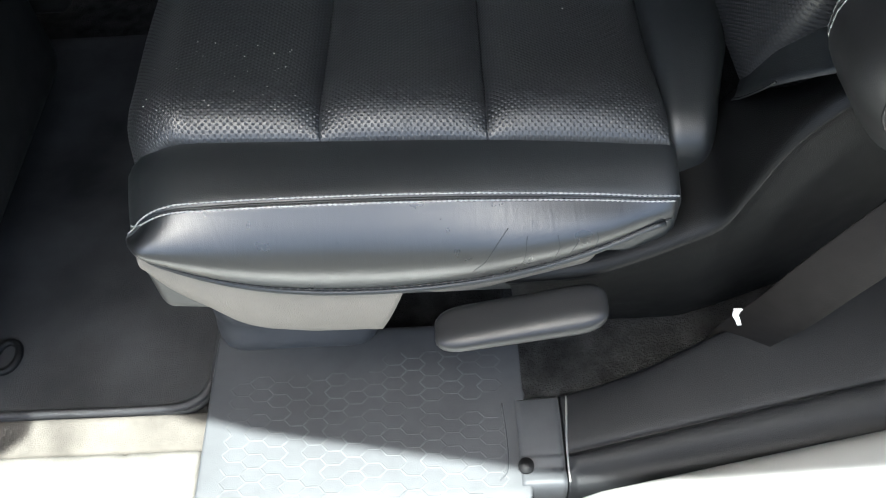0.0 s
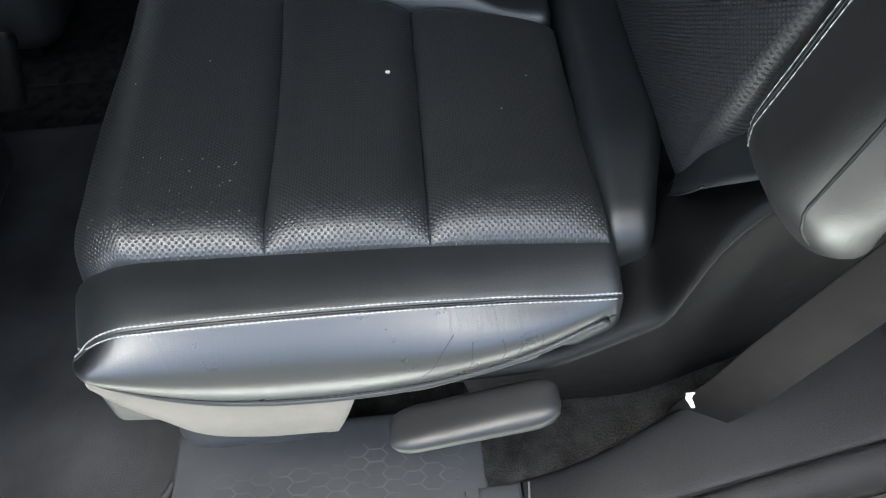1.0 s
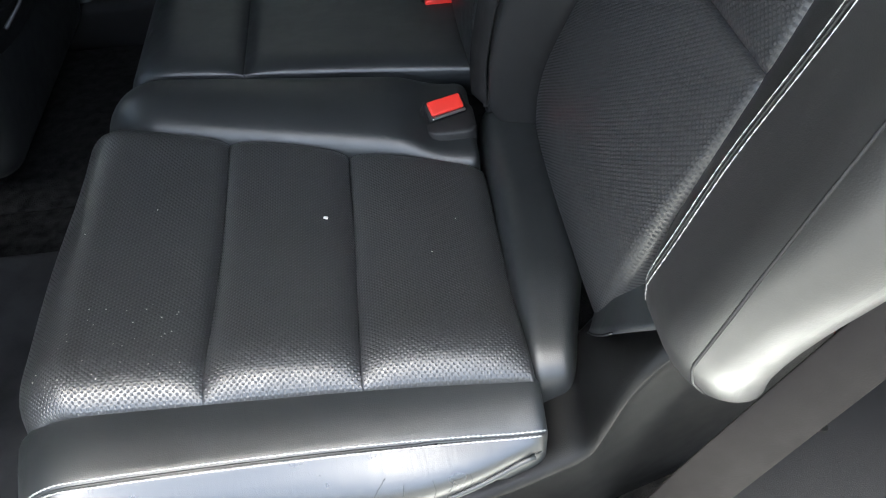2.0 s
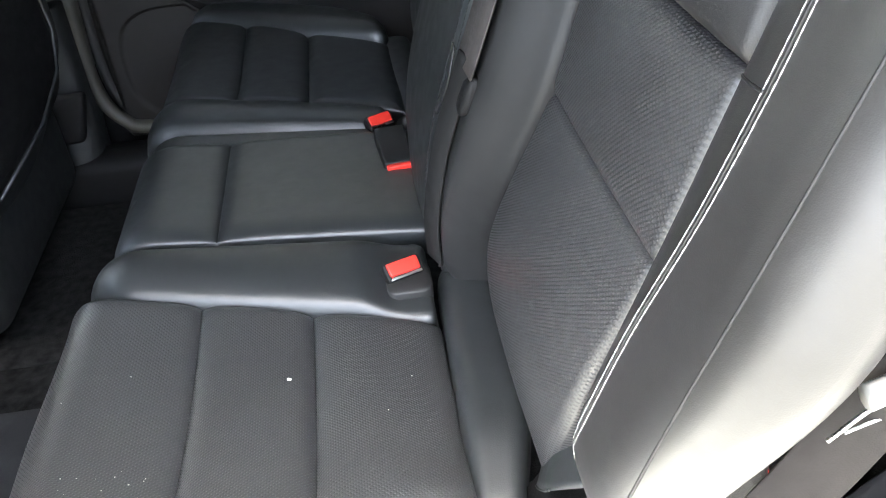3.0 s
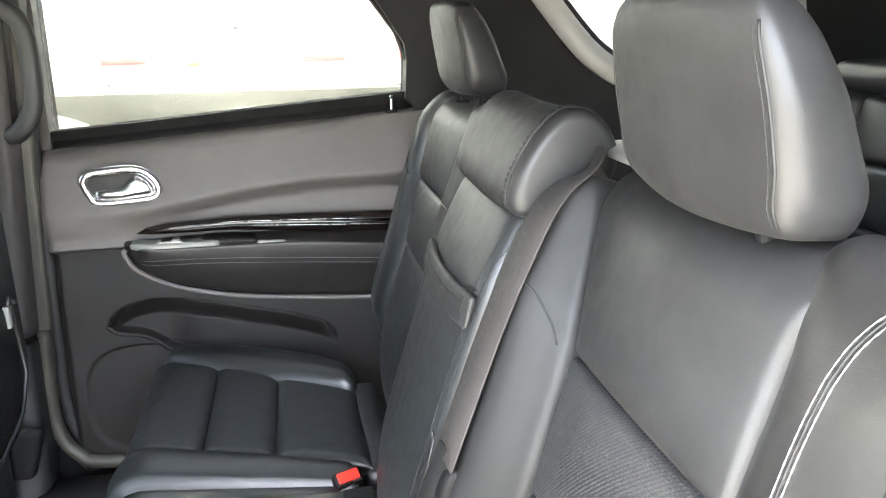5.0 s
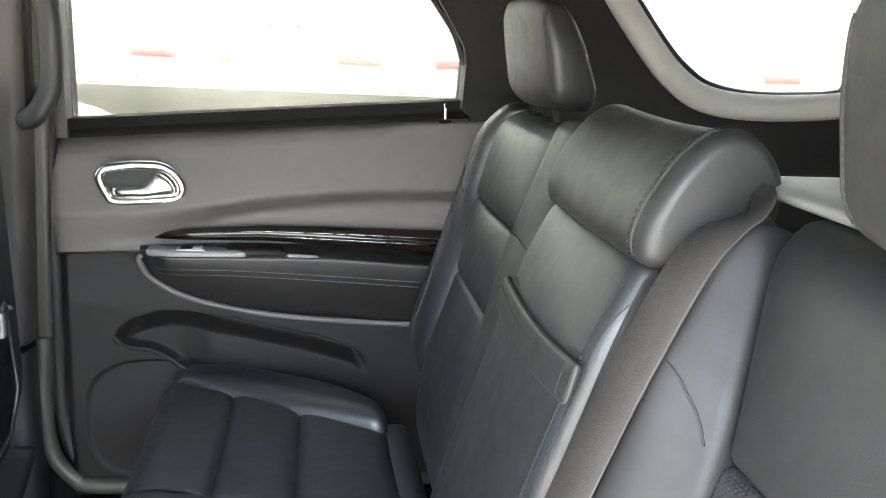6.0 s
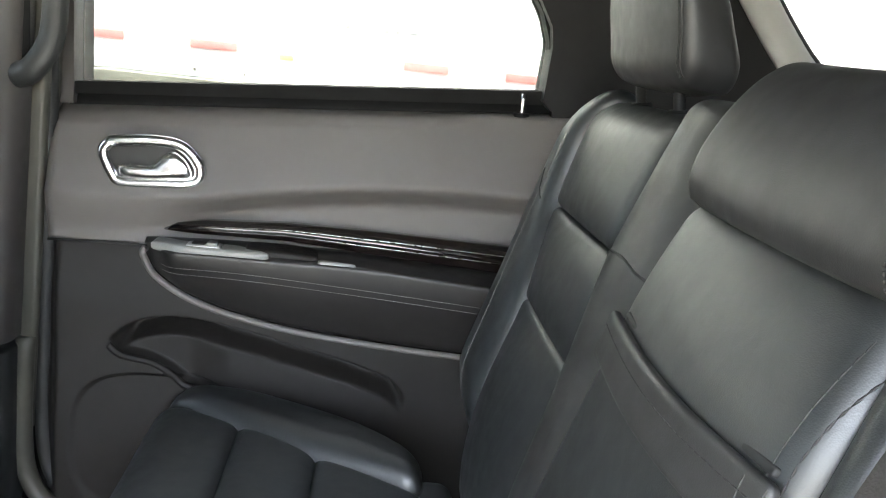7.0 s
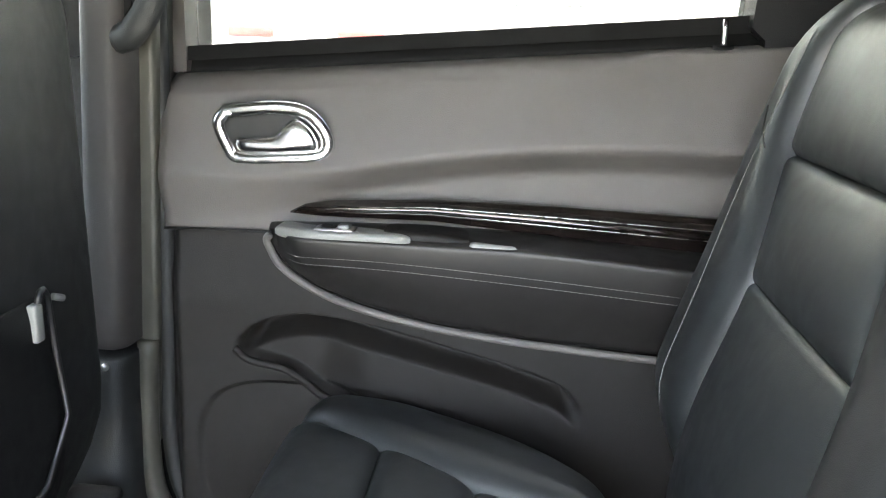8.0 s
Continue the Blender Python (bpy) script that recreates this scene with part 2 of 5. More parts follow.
def rbox(lo, hi, r, n=(8, 8, 4), bend=None):
    """A box with rounded edges (r a number or one for each axis), then bent by a function of its points."""
    lo, hi = np.array(lo, float), np.array(hi, float)
    r = np.full(3, r, float) if np.isscalar(r) else np.array(r, float)
    r = np.minimum(r, (hi - lo) / 2 * 0.98)
    ax = [ticks(lo[i], hi[i], r[i], n[i]) for i in range(3)]
    N = [len(a) for a in ax]
    index, pts, faces = {}, [], []

    def vid(i, j, k):
        key = (i, j, k)
        if key not in index:
            index[key] = len(pts)
            pts.append((ax[0][i], ax[1][j], ax[2][k]))
        return index[key]
    for a, b, c in ((0, 1, 2), (1, 2, 0), (2, 0, 1)):
        for side in (0, N[c] - 1):
            for i in range(N[a] - 1):
                for j in range(N[b] - 1):
                    q = []
                    for di, dj in ((0, 0), (1, 0), (1, 1), (0, 1)):
                        t = [0, 0, 0]
                        t[a], t[b], t[c] = i + di, j + dj, side
                        q.append(vid(*t))
                    faces.append(q if side else q[::-1])
    p = np.array(pts)
    inner = np.clip(p, lo + r, hi - r)
    d = (p - inner) / r
    ln = np.linalg.norm(d, axis=1, keepdims=True)
    big = np.max(np.abs(d), axis=1, keepdims=True)
    d = np.where(ln > 1e-9, d / np.maximum(ln, 1e-9) * np.minimum(big, 1), 0)
    p = inner + d * r
    flat = p.copy()
    if bend is not None:
        p = np.array([bend(*q) for q in p])
    return p, faces, flat


def sweep(path, section, up=(0, 0, 1), closed=False, caps=True, twist=None):
    """A section (list of 2D points: across, up) carried along a path."""
    P = [Vector(p) for p in path]
    n, m = len(P), len(section)
    verts, faces = [], []
    for i, p in enumerate(P):
        a = P[(i - 1) % n] if closed or i else P[0]
        b = P[(i + 1) % n] if closed or i < n - 1 else P[-1]
        t = (b - a).normalized()
        u = Vector(up(i / max(1, n - 1)) if callable(up) else up)
        s = t.cross(u).normalized()
        u = s.cross(t)
        verts += [p + s * x + u * y for x, y in section]
    rows = n if closed else n - 1
    for i in range(rows):
        for j in range(m):
            a, b = i * m + j, i * m + (j + 1) % m
            c, d = ((i + 1) % n) * m + (j + 1) % m, ((i + 1) % n) * m + j
            faces.append((a, b, c, d))
    if caps and not closed:
        faces += [tuple(range(m))[::-1], tuple(range((n - 1) * m, n * m))]
    return verts, faces


def circle(r, n=8, ry=None):
    ry = r if ry is None else ry
    return [(r * math.cos(2 * math.pi * k / n), ry * math.sin(2 * math.pi * k / n)) for k in range(n)]


def slab(w, t, r=0.0008):
    """A flat strap's section."""
    return [(-w / 2, -t / 2 + r), (-w / 2 + r, -t / 2), (w / 2 - r, -t / 2), (w / 2, -t / 2 + r), (w / 2, t / 2 - r), (w / 2 - r, t / 2), (-w / 2 + r, t / 2), (-w / 2, t / 2 - r)]


def smooth_path(pts, n=40):
    """Catmull-Rom through a few points."""
    P = [Vector(p) for p in pts]
    P = [P[0] * 2 - P[1]] + P + [P[-1] * 2 - P[-2]]
    out = []
    segs = len(P) - 3
    for s in range(n + 1):
        f = s / n * segs
        i = min(int(f), segs - 1)
        t = f - i
        a, b, c, d = P[i:i + 4]
        out.append(0.5 * ((2 * b) + (c - a) * t + (2 * a - 5 * b + 4 * c - d) * t * t + (3 * b - a - 3 * c + d) * t ** 3))
    return out


def curve(x, pts):
    """Piecewise interpolation, eased, of y over x."""
    if x <= pts[0][0]:
        return pts[0][1]
    for (a, u), (b, v) in zip(pts, pts[1:]):
        if x <= b:
            return u + (v - u) * (x - a) / (b - a)
    return pts[-1][1]


def soft(pts, x, w=0.012):
    return sum(curve(x + k * w, pts) for k in (-2, -1, 0, 1, 2)) / 5


def ease(t):
    t = max(0.0, min(1.0, t))
    return t * t * (3 - 2 * t)


def merge(parts):
    V, F = [], []
    for v, f, *_ in parts:
        o = len(V)
        V += [tuple(p) for p in v]
        F += [tuple(i + o for i in q) for q in f]
    return V, F


def tree(ob):
    from mathutils.bvhtree import BVHTree
    me = ob.data
    return BVHTree.FromPolygons([v.co for v in me.vertices], [tuple(p.vertices) for p in me.polygons])


def laid(trees, path, way, lift=0.0006):
    """The path's points moved along way until they lie on the first surface met, with the surface normals."""
    out = []
    for p in path:
        best = None
        for tr in trees:
            hit = tr.ray_cast(Vector(p), Vector(way))
            if hit[0] is not None and (best is None or hit[3] < best[3]):
                best = hit
        if best is not None:
            nrm = best[1] if best[1].dot(Vector(way)) < 0 else -best[1]
            out.append((best[0] + nrm * lift, nrm))
    return out


def stitches(trees, path, way, length=0.0042, gap=0.0014, r=0.00085):
    """A row of sewn thread lying on surfaces."""
    dense = []
    for a, b in zip(path, path[1:]):
        a, b = Vector(a), Vector(b)
        k = max(1, int((b - a).length / 0.0007))
        dense += [a.lerp(b, i / k) for i in range(k)]
    pts = laid(trees, dense, way, r * 0.5)
    if len(pts) < 4:
        return [], []
    V, F, run, start = [], [], 0.0, 0
    for i in range(1, len(pts)):
        d = (pts[i][0] - pts[i - 1][0]).length
        if d > 0.01:
            start, run = i, 0.0
            continue
        run += d
        if run >= length:
            a, b = pts[start][0], pts[i][0]
            nrm = pts[i][1]
            t = (b - a).normalized()
            s = t.cross(nrm).normalized()
            o = len(V)
            mid = (a + b) / 2
            for p, k in ((a, 0.35), (mid, 1.0), (b, 0.35)):
                V += [p + s * r * k, p + nrm * r * 1.1 * k, p - s * r * k, p - nrm * r * k]
            for row in (0, 4):
                for j in range(4):
                    F.append((o + row + j, o + row + (j + 1) % 4, o + row + 4 + (j + 1) % 4, o + row + 4 + j))
            F += [(o, o + 1, o + 2, o + 3), (o + 11, o + 10, o + 9, o + 8)]
        if run >= length + gap:
            start, run = i, 0.0
    return V, F


def prism(poly, y0, y1):
    """A polygon in x and z, given thickness along y."""
    n = len(poly)
    v = [(x, y0, z) for x, z in poly] + [(x, y1, z) for x, z in poly]
    f = [tuple(range(n)), tuple(range(2 * n - 1, n - 1, -1))]
    f += [((i + 1) % n, i, n + i, n + (i + 1) % n) for i in range(n)]
    return v, f


def box(lo, hi, r=0.004):
    return rbox(lo, hi, r, (1, 1, 1))


def sheet(fn, us, vs, back):
    """A surface over a grid, closed behind by the same grid moved by back."""
    V = [Vector(fn(u, v)) for u in us for v in vs]
    nu, nv = len(us), len(vs)
    W = [p + Vector(back) for p in V]
    o = len(V)
    F = []
    for i in range(nu - 1):
        for j in range(nv - 1):
            q = (i * nv + j, (i + 1) * nv + j, (i + 1) * nv + j + 1, i * nv + j + 1)
            F += [q, tuple(o + k for k in q[::-1])]
    rim = [i * nv for i in range(nu)] + [(nu - 1) * nv + j for j in range(1, nv)] + [i * nv + nv - 1 for i in range(nu - 2, -1, -1)] + [j for j in range(nv - 2, 0, -1)]
    for a, b in zip(rim, rim[1:] + rim[:1]):
        F.append((b, a, o + a, o + b))
    return V + W, F


def spread(a, b, n):
    return [a + (b - a) * i / n for i in range(n + 1)]


def fixed(ob):
    """Recompute face directions so that all point outwards."""
    bm = bmesh.new()
    bm.from_mesh(ob.data)
    bmesh.ops.recalc_face_normals(bm, faces=bm.faces)
    bm.to_mesh(ob.data)
    bm.free()
    return ob


# ---- large structure: ground, body shell ----
g = part("ground", rbox((-120, -120, -0.4), (120, 120, 0.0), 0.01, (2, 2, 1)), ASPHALT)
tagged(g, "worn grey asphalt yard in sunlight", "ground", kind="structure")

fl = part("floor", rbox((-1.6, 0.37, 0.44), (1.9, 1.80, 0.555), 0.01, (20, 12, 1)), SHADED_CARPET)
tagged(fl, "dark carpeted cabin floor", "floor", kind="structure")
tagged(part("ceiling", rbox((-1.3, 0.56, 1.74), (1.7, 1.70, 1.80), 0.03, (6, 6, 1)), LINING), "dark cloth roof lining", "ceiling", kind="structure")
# far side of the shell: lower body, pillars, rear quarter
far = tagged(part("wall_far", merge([prism([(-1.6, 0.42), (-0.36, 0.42), (0.42, 0.42), (1.9, 0.42), (1.9, 0.9), (0.42, 0.9), (0.42, 0.66), (-0.36, 0.66), (-0.36, 0.9), (-1.6, 0.9)], 1.80, 1.88),
    prism([(-1.6, 0.9), (-0.47, 0.9), (-0.47, 1.30), (-1.6, 1.30)], 1.80, 1.86), prism([(-1.3, 1.68), (1.7, 1.68), (1.7, 1.78), (-1.3, 1.78)], 1.68, 1.80)]), PLASTIC, sharp=True),
    "dark plastic side lining of the cabin", "side wall", kind="structure")
QW = [(0.56, 1.605), (0.61, 1.54), (0.665, 1.475), (0.71, 1.432), (0.77, 1.398), (0.87, 1.385), (1.03, 1.392), (1.10, 1.412), (1.14, 1.45), (1.145, 1.52), (1.12, 1.62), (1.10, 1.70)]
quarter = part("wall_quarter", prism([(0.335, 0.90), (0.335, 1.348), (0.319, 1.362), (0.323, 1.44), (0.319, 1.468), (0.303, 1.495), (0.284, 1.525), (0.234, 1.60), (0.166, 1.70), (0.47, 1.70)] + QW + [(1.9, 1.70), (1.9, 0.90)], 1.77, 1.85), PLASTIC, sharp=True)
tagged(quarter, "black plastic rear pillar and quarter trim", "pillar trim", kind="structure")
# Rounded edge of the window opening, coloured as its own highlight.
part("window_edge", sweep(smooth_path([(0.50, 1.765, 1.68)] + [(x, 1.765, z) for x, z in QW], 50), circle(0.025, 14, 0.018), up=(0, 1, 0)), RIM, quarter, "rounded window surround, its highlight put into the pale grey")
part("window_seal", sweep(smooth_path([(0.525, 1.79, 1.69)] + [(x + 0.025 - 0.05 * ease((x - 1.0) / 0.1), 1.79, z + 0.018) for x, z in QW], 50), circle(0.011, 8), up=(0, 1, 0)), RUBBER, quarter, "black rubber seal")
part("pane", prism([(0.46, 1.70)] + QW, 1.806, 1.810), PRIVACY, quarter, sharp=True)
tagged(part("pillar_far", prism([(-0.56, 0.55), (-0.31, 0.55), (-0.362, 1.30), (-0.362, 1.74), (-0.56, 1.74)], 1.83, 1.90), PLASTIC, sharp=True), "dark centre pillar structure", "pillar", kind="structure")
# tailgate, front end
tagged(part("wall_rear", merge([box((1.85, 0.2, 0.45), (1.92, 1.85, 1.25)), box((1.70, 0.2, 1.66), (1.9, 1.85, 1.78))]), PLASTIC), "dark tailgate lining", "wall", kind="structure")
tagged(part("wall_front", merge([box((-1.66, 0.2, 0.45), (-1.6, 1.85, 1.15)), box((-1.65, 0.25, 1.10), (-1.15, 1.83, 1.22), 0.03), box((-1.35, 0.3, 1.66), (-1.2, 1.75, 1.80), 0.03)]), PLASTIC), "dark dashboard bulkhead", "wall", kind="structure")
# near side: sill below the open doorway, pillars on both sides of it, unseen roof lip for shade
near = tagged(part("wall_near", merge([prism([(0.62, 0.45), (1.9, 0.45), (1.9, 1.30), (0.80, 1.30), (0.68, 1.0)], 0.23, 0.31), prism([(0.50, 1.30), (0.82, 1.30), (0.62, 1.76), (0.36, 1.76)], 0.27, 0.37),
    prism([(-1.6, 0.45), (-1.30, 0.45), (-1.30, 1.3), (-1.6, 1.3)], 0.23, 0.31), prism([(-0.66, 0.50), (-0.56, 0.50), (-0.56, 1.25), (-0.66, 1.25)], 0.30, 0.37), prism([(-0.66, 1.25), (-0.56, 1.25), (-0.52, 1.76), (-0.62, 1.76)], 0.27, 0.37),
    rbox((-1.3, 0.42, 1.705), (1.7, 0.60, 1.765), 0.025, (8, 4, 2), lambda x, y, z: (x, y, z + 0.12 * (y - 0.42))),
    # Roof lip out of view; its flare is made up to place the shadow edge.
    rbox((-1.3, 0.31, 1.72), (1.7, 0.44, 1.80), 0.02, (30, 2, 1), lambda x, y, z: (x, y - (0.44 - y) / 0.13 * (0.19 * max(0, min(0.45, x + 0.38)) + 0.035 * ease((x + 0.5) / 0.2)), z))]), PLASTIC, sharp=True), "dark body side round the open doorway, with an added roof lip for shade", "side wall", kind="structure")
tagged(part("window_front_far", box((-1.45, 1.80, 1.28), (-0.55, 1.805, 1.72), 0.001), CLEAR), "clear side window", "window", kind="structure")
tagged(part("windscreen", box((-1.50, 0.35, 1.18), (-1.495, 1.78, 1.70), 0.001), CLEAR), "clear windscreen", "window", kind="structure")
tagged(part("window_near", box((0.80, 0.30, 1.28), (1.8, 0.305, 1.74), 0.001), TINT), "side window beside the open doorway", "window", kind="structure")
tagged(part("roof", rbox((-1.35, 0.28, 1.79), (1.85, 1.86, 1.86), (0.10, 0.10, 0.034), (8, 8, 2), lambda x, y, z: (x, y, z + 0.05 * (1 - ((y - 1.07) / 0.79) ** 2) * (1 - ((x - 0.25) / 1.6) ** 2) - 0.02)), PAINT), "champagne painted car roof", "roof", kind="structure")
tagged(part("window_rear", box((1.80, 0.3, 1.24), (1.805, 1.8, 1.68), 0.001), TINT), "dark tinted tailgate window", "window", kind="structure")


# ---- seats: shared surfaces ----
def lean(y, z, h):
    """A point h in front of the leaning plane of the seat backs."""
    return (0.288 + 0.32 * (z - 1.19) + 1.1 * max(0, 1.06 - z) ** 2 - 0.952 * h, y, z + 0.305 * h)


def panel_bend(front, base, tilt, bulge, x0, x1, y0, y1, hollow=0.0, yc=0.65, roll=0.055):
    """Cushion panels: pillowed, tilted, and rolled over the front edge."""
    def fn(x, y, h):
        u, v = (x - x0) / (x1 - x0) * 2 - 1, (y - y0) / (y1 - y0) * 2 - 1
        p = max(0, 1 - abs(u) ** 2.4) * max(0, 1 - abs(v) ** 7)
        if h > 0:
            h += bulge * p
        zz = base - hollow * max(0, 1 - ((y - yc) / 0.16) ** 2)
        if x < front:
            a = (front - x) / roll
            if a < 1.4:
                return (front - (roll + h) * math.sin(a), y, zz - tilt * front - roll + (roll + h) * math.cos(a))
            return (front - (roll + h) * math.sin(1.4) - (a - 1.4) * roll * 0.17, y, zz - tilt * front - roll + (roll + h) * math.cos(1.4) - (a - 1.4) * roll)
        return (x, y, zz - tilt * x + h)
    return fn


def cushion_panel(parent, name, x0, x1, y0, y1, mat, base, front=-0.172, hollow=0.0, yc=0.65, tilt=0.03, slant=None, depth=0.011, lip=0.044, sink=None, swell=None, round_lip=False):
    """One padded panel: it sinks into sewn grooves at its sides and rolls down at its ends."""
    f = panel_bend(front, base, tilt, 0.0, x0, x1, y0, y1, hollow, yc)
    first = x0 < -0.25

    def rise(x, y):
        g = (1 if first else 1 - math.exp(-(x - x0) / 0.009)) * (1 - math.exp(-(x1 - x) / 0.009))
        e0, e1 = min(1, (y - y0) / lip), min(1, (y1 - y) / 0.016)
        if round_lip:
            k = 0.12 * math.sqrt(max(0, 1 - (1 - min(1, e0 * 8)) ** 2)) + 0.88 * (1 - (1 - e0) ** 2.8)
        else:
            k = math.sqrt(max(0, 1 - (1 - e0) ** 2))
        k *= math.sqrt(max(0, 1 - (1 - e1) ** 2))
        u = (x - x0) / (x1 - x0) * 2 - 1
        return -depth * (1 - k) - min(depth, 0.010) * (1 - g) * k + (0 if first else 0.002 * (1 - u * u) * g * k)
    w = x1 - x0
    us = [x0 + w * k for k in (spread(0, 0.7, 22) if first else [0, 0.01, 0.025, 0.045, 0.07, 0.10, 0.14, 0.19] + spread(0.25, 0.75, 8))]
    us += [x1 - w * k for k in ([0.25] if first else []) + [0.19, 0.14, 0.10, 0.07, 0.045, 0.025, 0.01, 0]]
    vs = [y0 + lip * k for k in (0, 0.02, 0.06, 0.12, 0.2, 0.3, 0.42, 0.55, 0.7, 0.85, 1.0)] + spread(y0 + lip, y1 - 0.02, 24)[1:] + [y1 - 0.016 * k for k in (1, 0.8, 0.6, 0.4, 0.25, 0.12, 0.04, 0)]

    def point(x, y):
        dx, dy = (0, 0) if slant is None else slant(x, y)
        p = f(x + dx, y + dy, rise(x, y) + (0 if sink is None else sink(x, y)))
        return (p[0] - (0 if swell is None else swell(x, y)), p[1], p[2])
    v, faces = sheet(point, us, vs, (0.008, 0, -0.03))
    flat = [(x, y, 0) for x in us for y in vs]
    return fixed(part(name, (v, faces, flat + flat), mat, parent))


# ---- near cushion (two places wide) ----
near_cushion = thing("rear_bench_seat", "black leather two-place rear seat, perforated centre panels, pale stitching", "car seat", "rear seats")
RIDGE_Y = lambda x: 0.805 - 0.24 * (x - 0.02)
PANEL_Z = [(-0.16, 0.884), (-0.127, 0.882), (-0.07, 0.879), (0.038, 0.874), (0.107, 0.868), (0.165, 0.861)]
STITCH_Z = [(-0.16, 0.878), (-0.12, 0.878), (-0.05, 0.874), (0.025, 0.867), (0.10, 0.856), (0.165, 0.842)]


def panel_slant(x, y):
    """Shift of a centre panel: its far edge follows the ridge."""
    return (0, (RIDGE_Y(max(x, -0.2)) - 0.83) * ease((y - 0.55) / 0.28))


def swell(x, y):
    """The front edge swells forward in the middle."""
    return (0.015 * math.exp(-((y - 0.672) / 0.115) ** 2) + 0.003) * ease((-0.08 - x) / 0.09)


for a, b in ((-0.30, -0.074), (-0.074, 0.040), (0.040, 0.166)):
    cushion_panel(near_cushion, "seat_panel", a, b, 0.522, 0.83, PERF, 0.904, front=-0.160, hollow=0.019, yc=0.70, slant=panel_slant, swell=swell, depth=0.021, lip=0.060, round_lip=True,
        sink=lambda x, y: (soft(PANEL_Z, x) - (0.883 - 0.03 * x) if x > -0.16 else -0.002) * (1 - 0.6 * ease((y - 0.53) / 0.2)))


def band_point(s, y, h):
    """The plain band beside the panels: y runs from 0.530 at the panels to 0.470 at the stitched seam, h is depth."""
    k = (0.530 - y) / 0.06
    a = max(0, (-0.159 - s) / 0.050)
    x, drop = s, 0.0
    if a > 0:
        b = min(a, 1.4)
        x = -0.159 - (0.047 + 0.015 * (1 - max(0, min(1, k))) + h) * math.sin(b)
        drop = (0.050 + h) * (1 - math.cos(b)) + (a - b) * 0.050
    q = max(-0.21, min(0.17, x))
    yy = 0.530 - k * (0.530 - (0.4655 + 0.018 * max(0, (q + 0.20) / 0.37) ** 1.3))
    zp, zs = soft(PANEL_Z, max(q, -0.16)), soft(STITCH_Z, max(q, -0.16))
    return (x, yy, zp + (zs - zp) * k - 0.001 + 0.0035 * math.sin(math.pi * max(0, min(1, k))) - drop + h)


band = part("seat_band", rbox((-0.30, 0.470, -0.06), (0.172, 0.530, 0.0), (0.010, 0.008, 0.008), (44, 10, 2), band_point), LEATHER, near_cushion, "smooth leather band beside the perforated panels")
SEAM_Z = [(-0.215, 0.853), (-0.198, 0.847), (-0.172, 0.826), (-0.138, 0.807), (-0.10, 0.797), (-0.06, 0.793), (-0.019, 0.793), (0.022, 0.797), (0.062, 0.805), (0.10, 0.817), (0.138, 0.826), (0.168, 0.832)]
SEAM_Y = [(-0.215, 0.462), (-0.198, 0.457), (-0.15, 0.456), (-0.05, 0.456), (0.03, 0.457), (0.10, 0.461), (0.138, 0.470), (0.168, 0.482)]


def front_x(s):
    """Where a station of the seat's length lies once it is rolled over the front edge."""
    a = max(0, (-0.159 - s) / 0.050)
    return s if a == 0 else -0.159 - 0.047 * math.sin(min(a, 1.5))


def roll_point(s, k):
    """The side roll's skin: k runs from the stitched seam down to the lower seam."""
    a = min(1.5, max(0, (-0.159 - s) / 0.050))
    top = band_point(s, 0.472, 0.0)
    x = front_x(s)
    zl, yl = soft(SEAM_Z, x), soft(SEAM_Y, x)
    d = 0.020 * ease((0.170 - x) / 0.13) ** 0.6
    e = math.sin(math.pi * k ** 1.15) ** 0.9
    return (top[0] + (x - top[0]) * k - 0.15 * d * e * math.sin(a), top[1] + (yl - top[1]) * k ** 1.2 - d * e * 0.90 * math.cos(a * 0.8) + 0.05 * max(0, a - 0.6) ** 2, top[2] + (zl - top[2]) * k + d * e * 0.38)


roll = part("side_bolster", sheet(roll_point, spread(-0.214, 0.168, 74), spread(0, 1, 22), (0, 0.03, -0.02)), ROLL_LEATHER, near_cushion, "creased glossy leather side roll")
fixed(roll)
part("cushion_base", rbox((-0.185, 0.50, 0.70), (0.17, 1.15, 0.838), 0.03, (10, 14, 4)), LEATHER, near_cushion)
part("front_face", rbox((-0.210, 0.495, 0.76), (-0.16, 1.16, 0.845), (0.02, 0.03, 0.03), (3, 16, 5)), LEATHER, near_cushion)


def ridge_bend(x, y, h):
    k = (y - 0.80) / 0.10
    lo, hi = RIDGE_Y(max(x, -0.2)) - 0.006, 0.893 - 0.10 * (max(x, -0.2) - 0.04)
    dent = 0.016 * math.exp(-max(0, ((x - 0.142) / 0.045) ** 2 + ((k - 0.48) / 0.55) ** 2) ** 2)
    h = h - dent if h > -0.03 else h
    return panel_bend(-0.14, 0.896, 0.03, 0.0, -0.28, 0.17, 0.80, 0.90)(x, lo + (hi - lo) * k, h + (0.012 * math.sin(math.pi * max(0, min(1, k))) ** 0.7 - 0.006 * (1 - k) + 0.010 * k if h > -0.03 else 0))


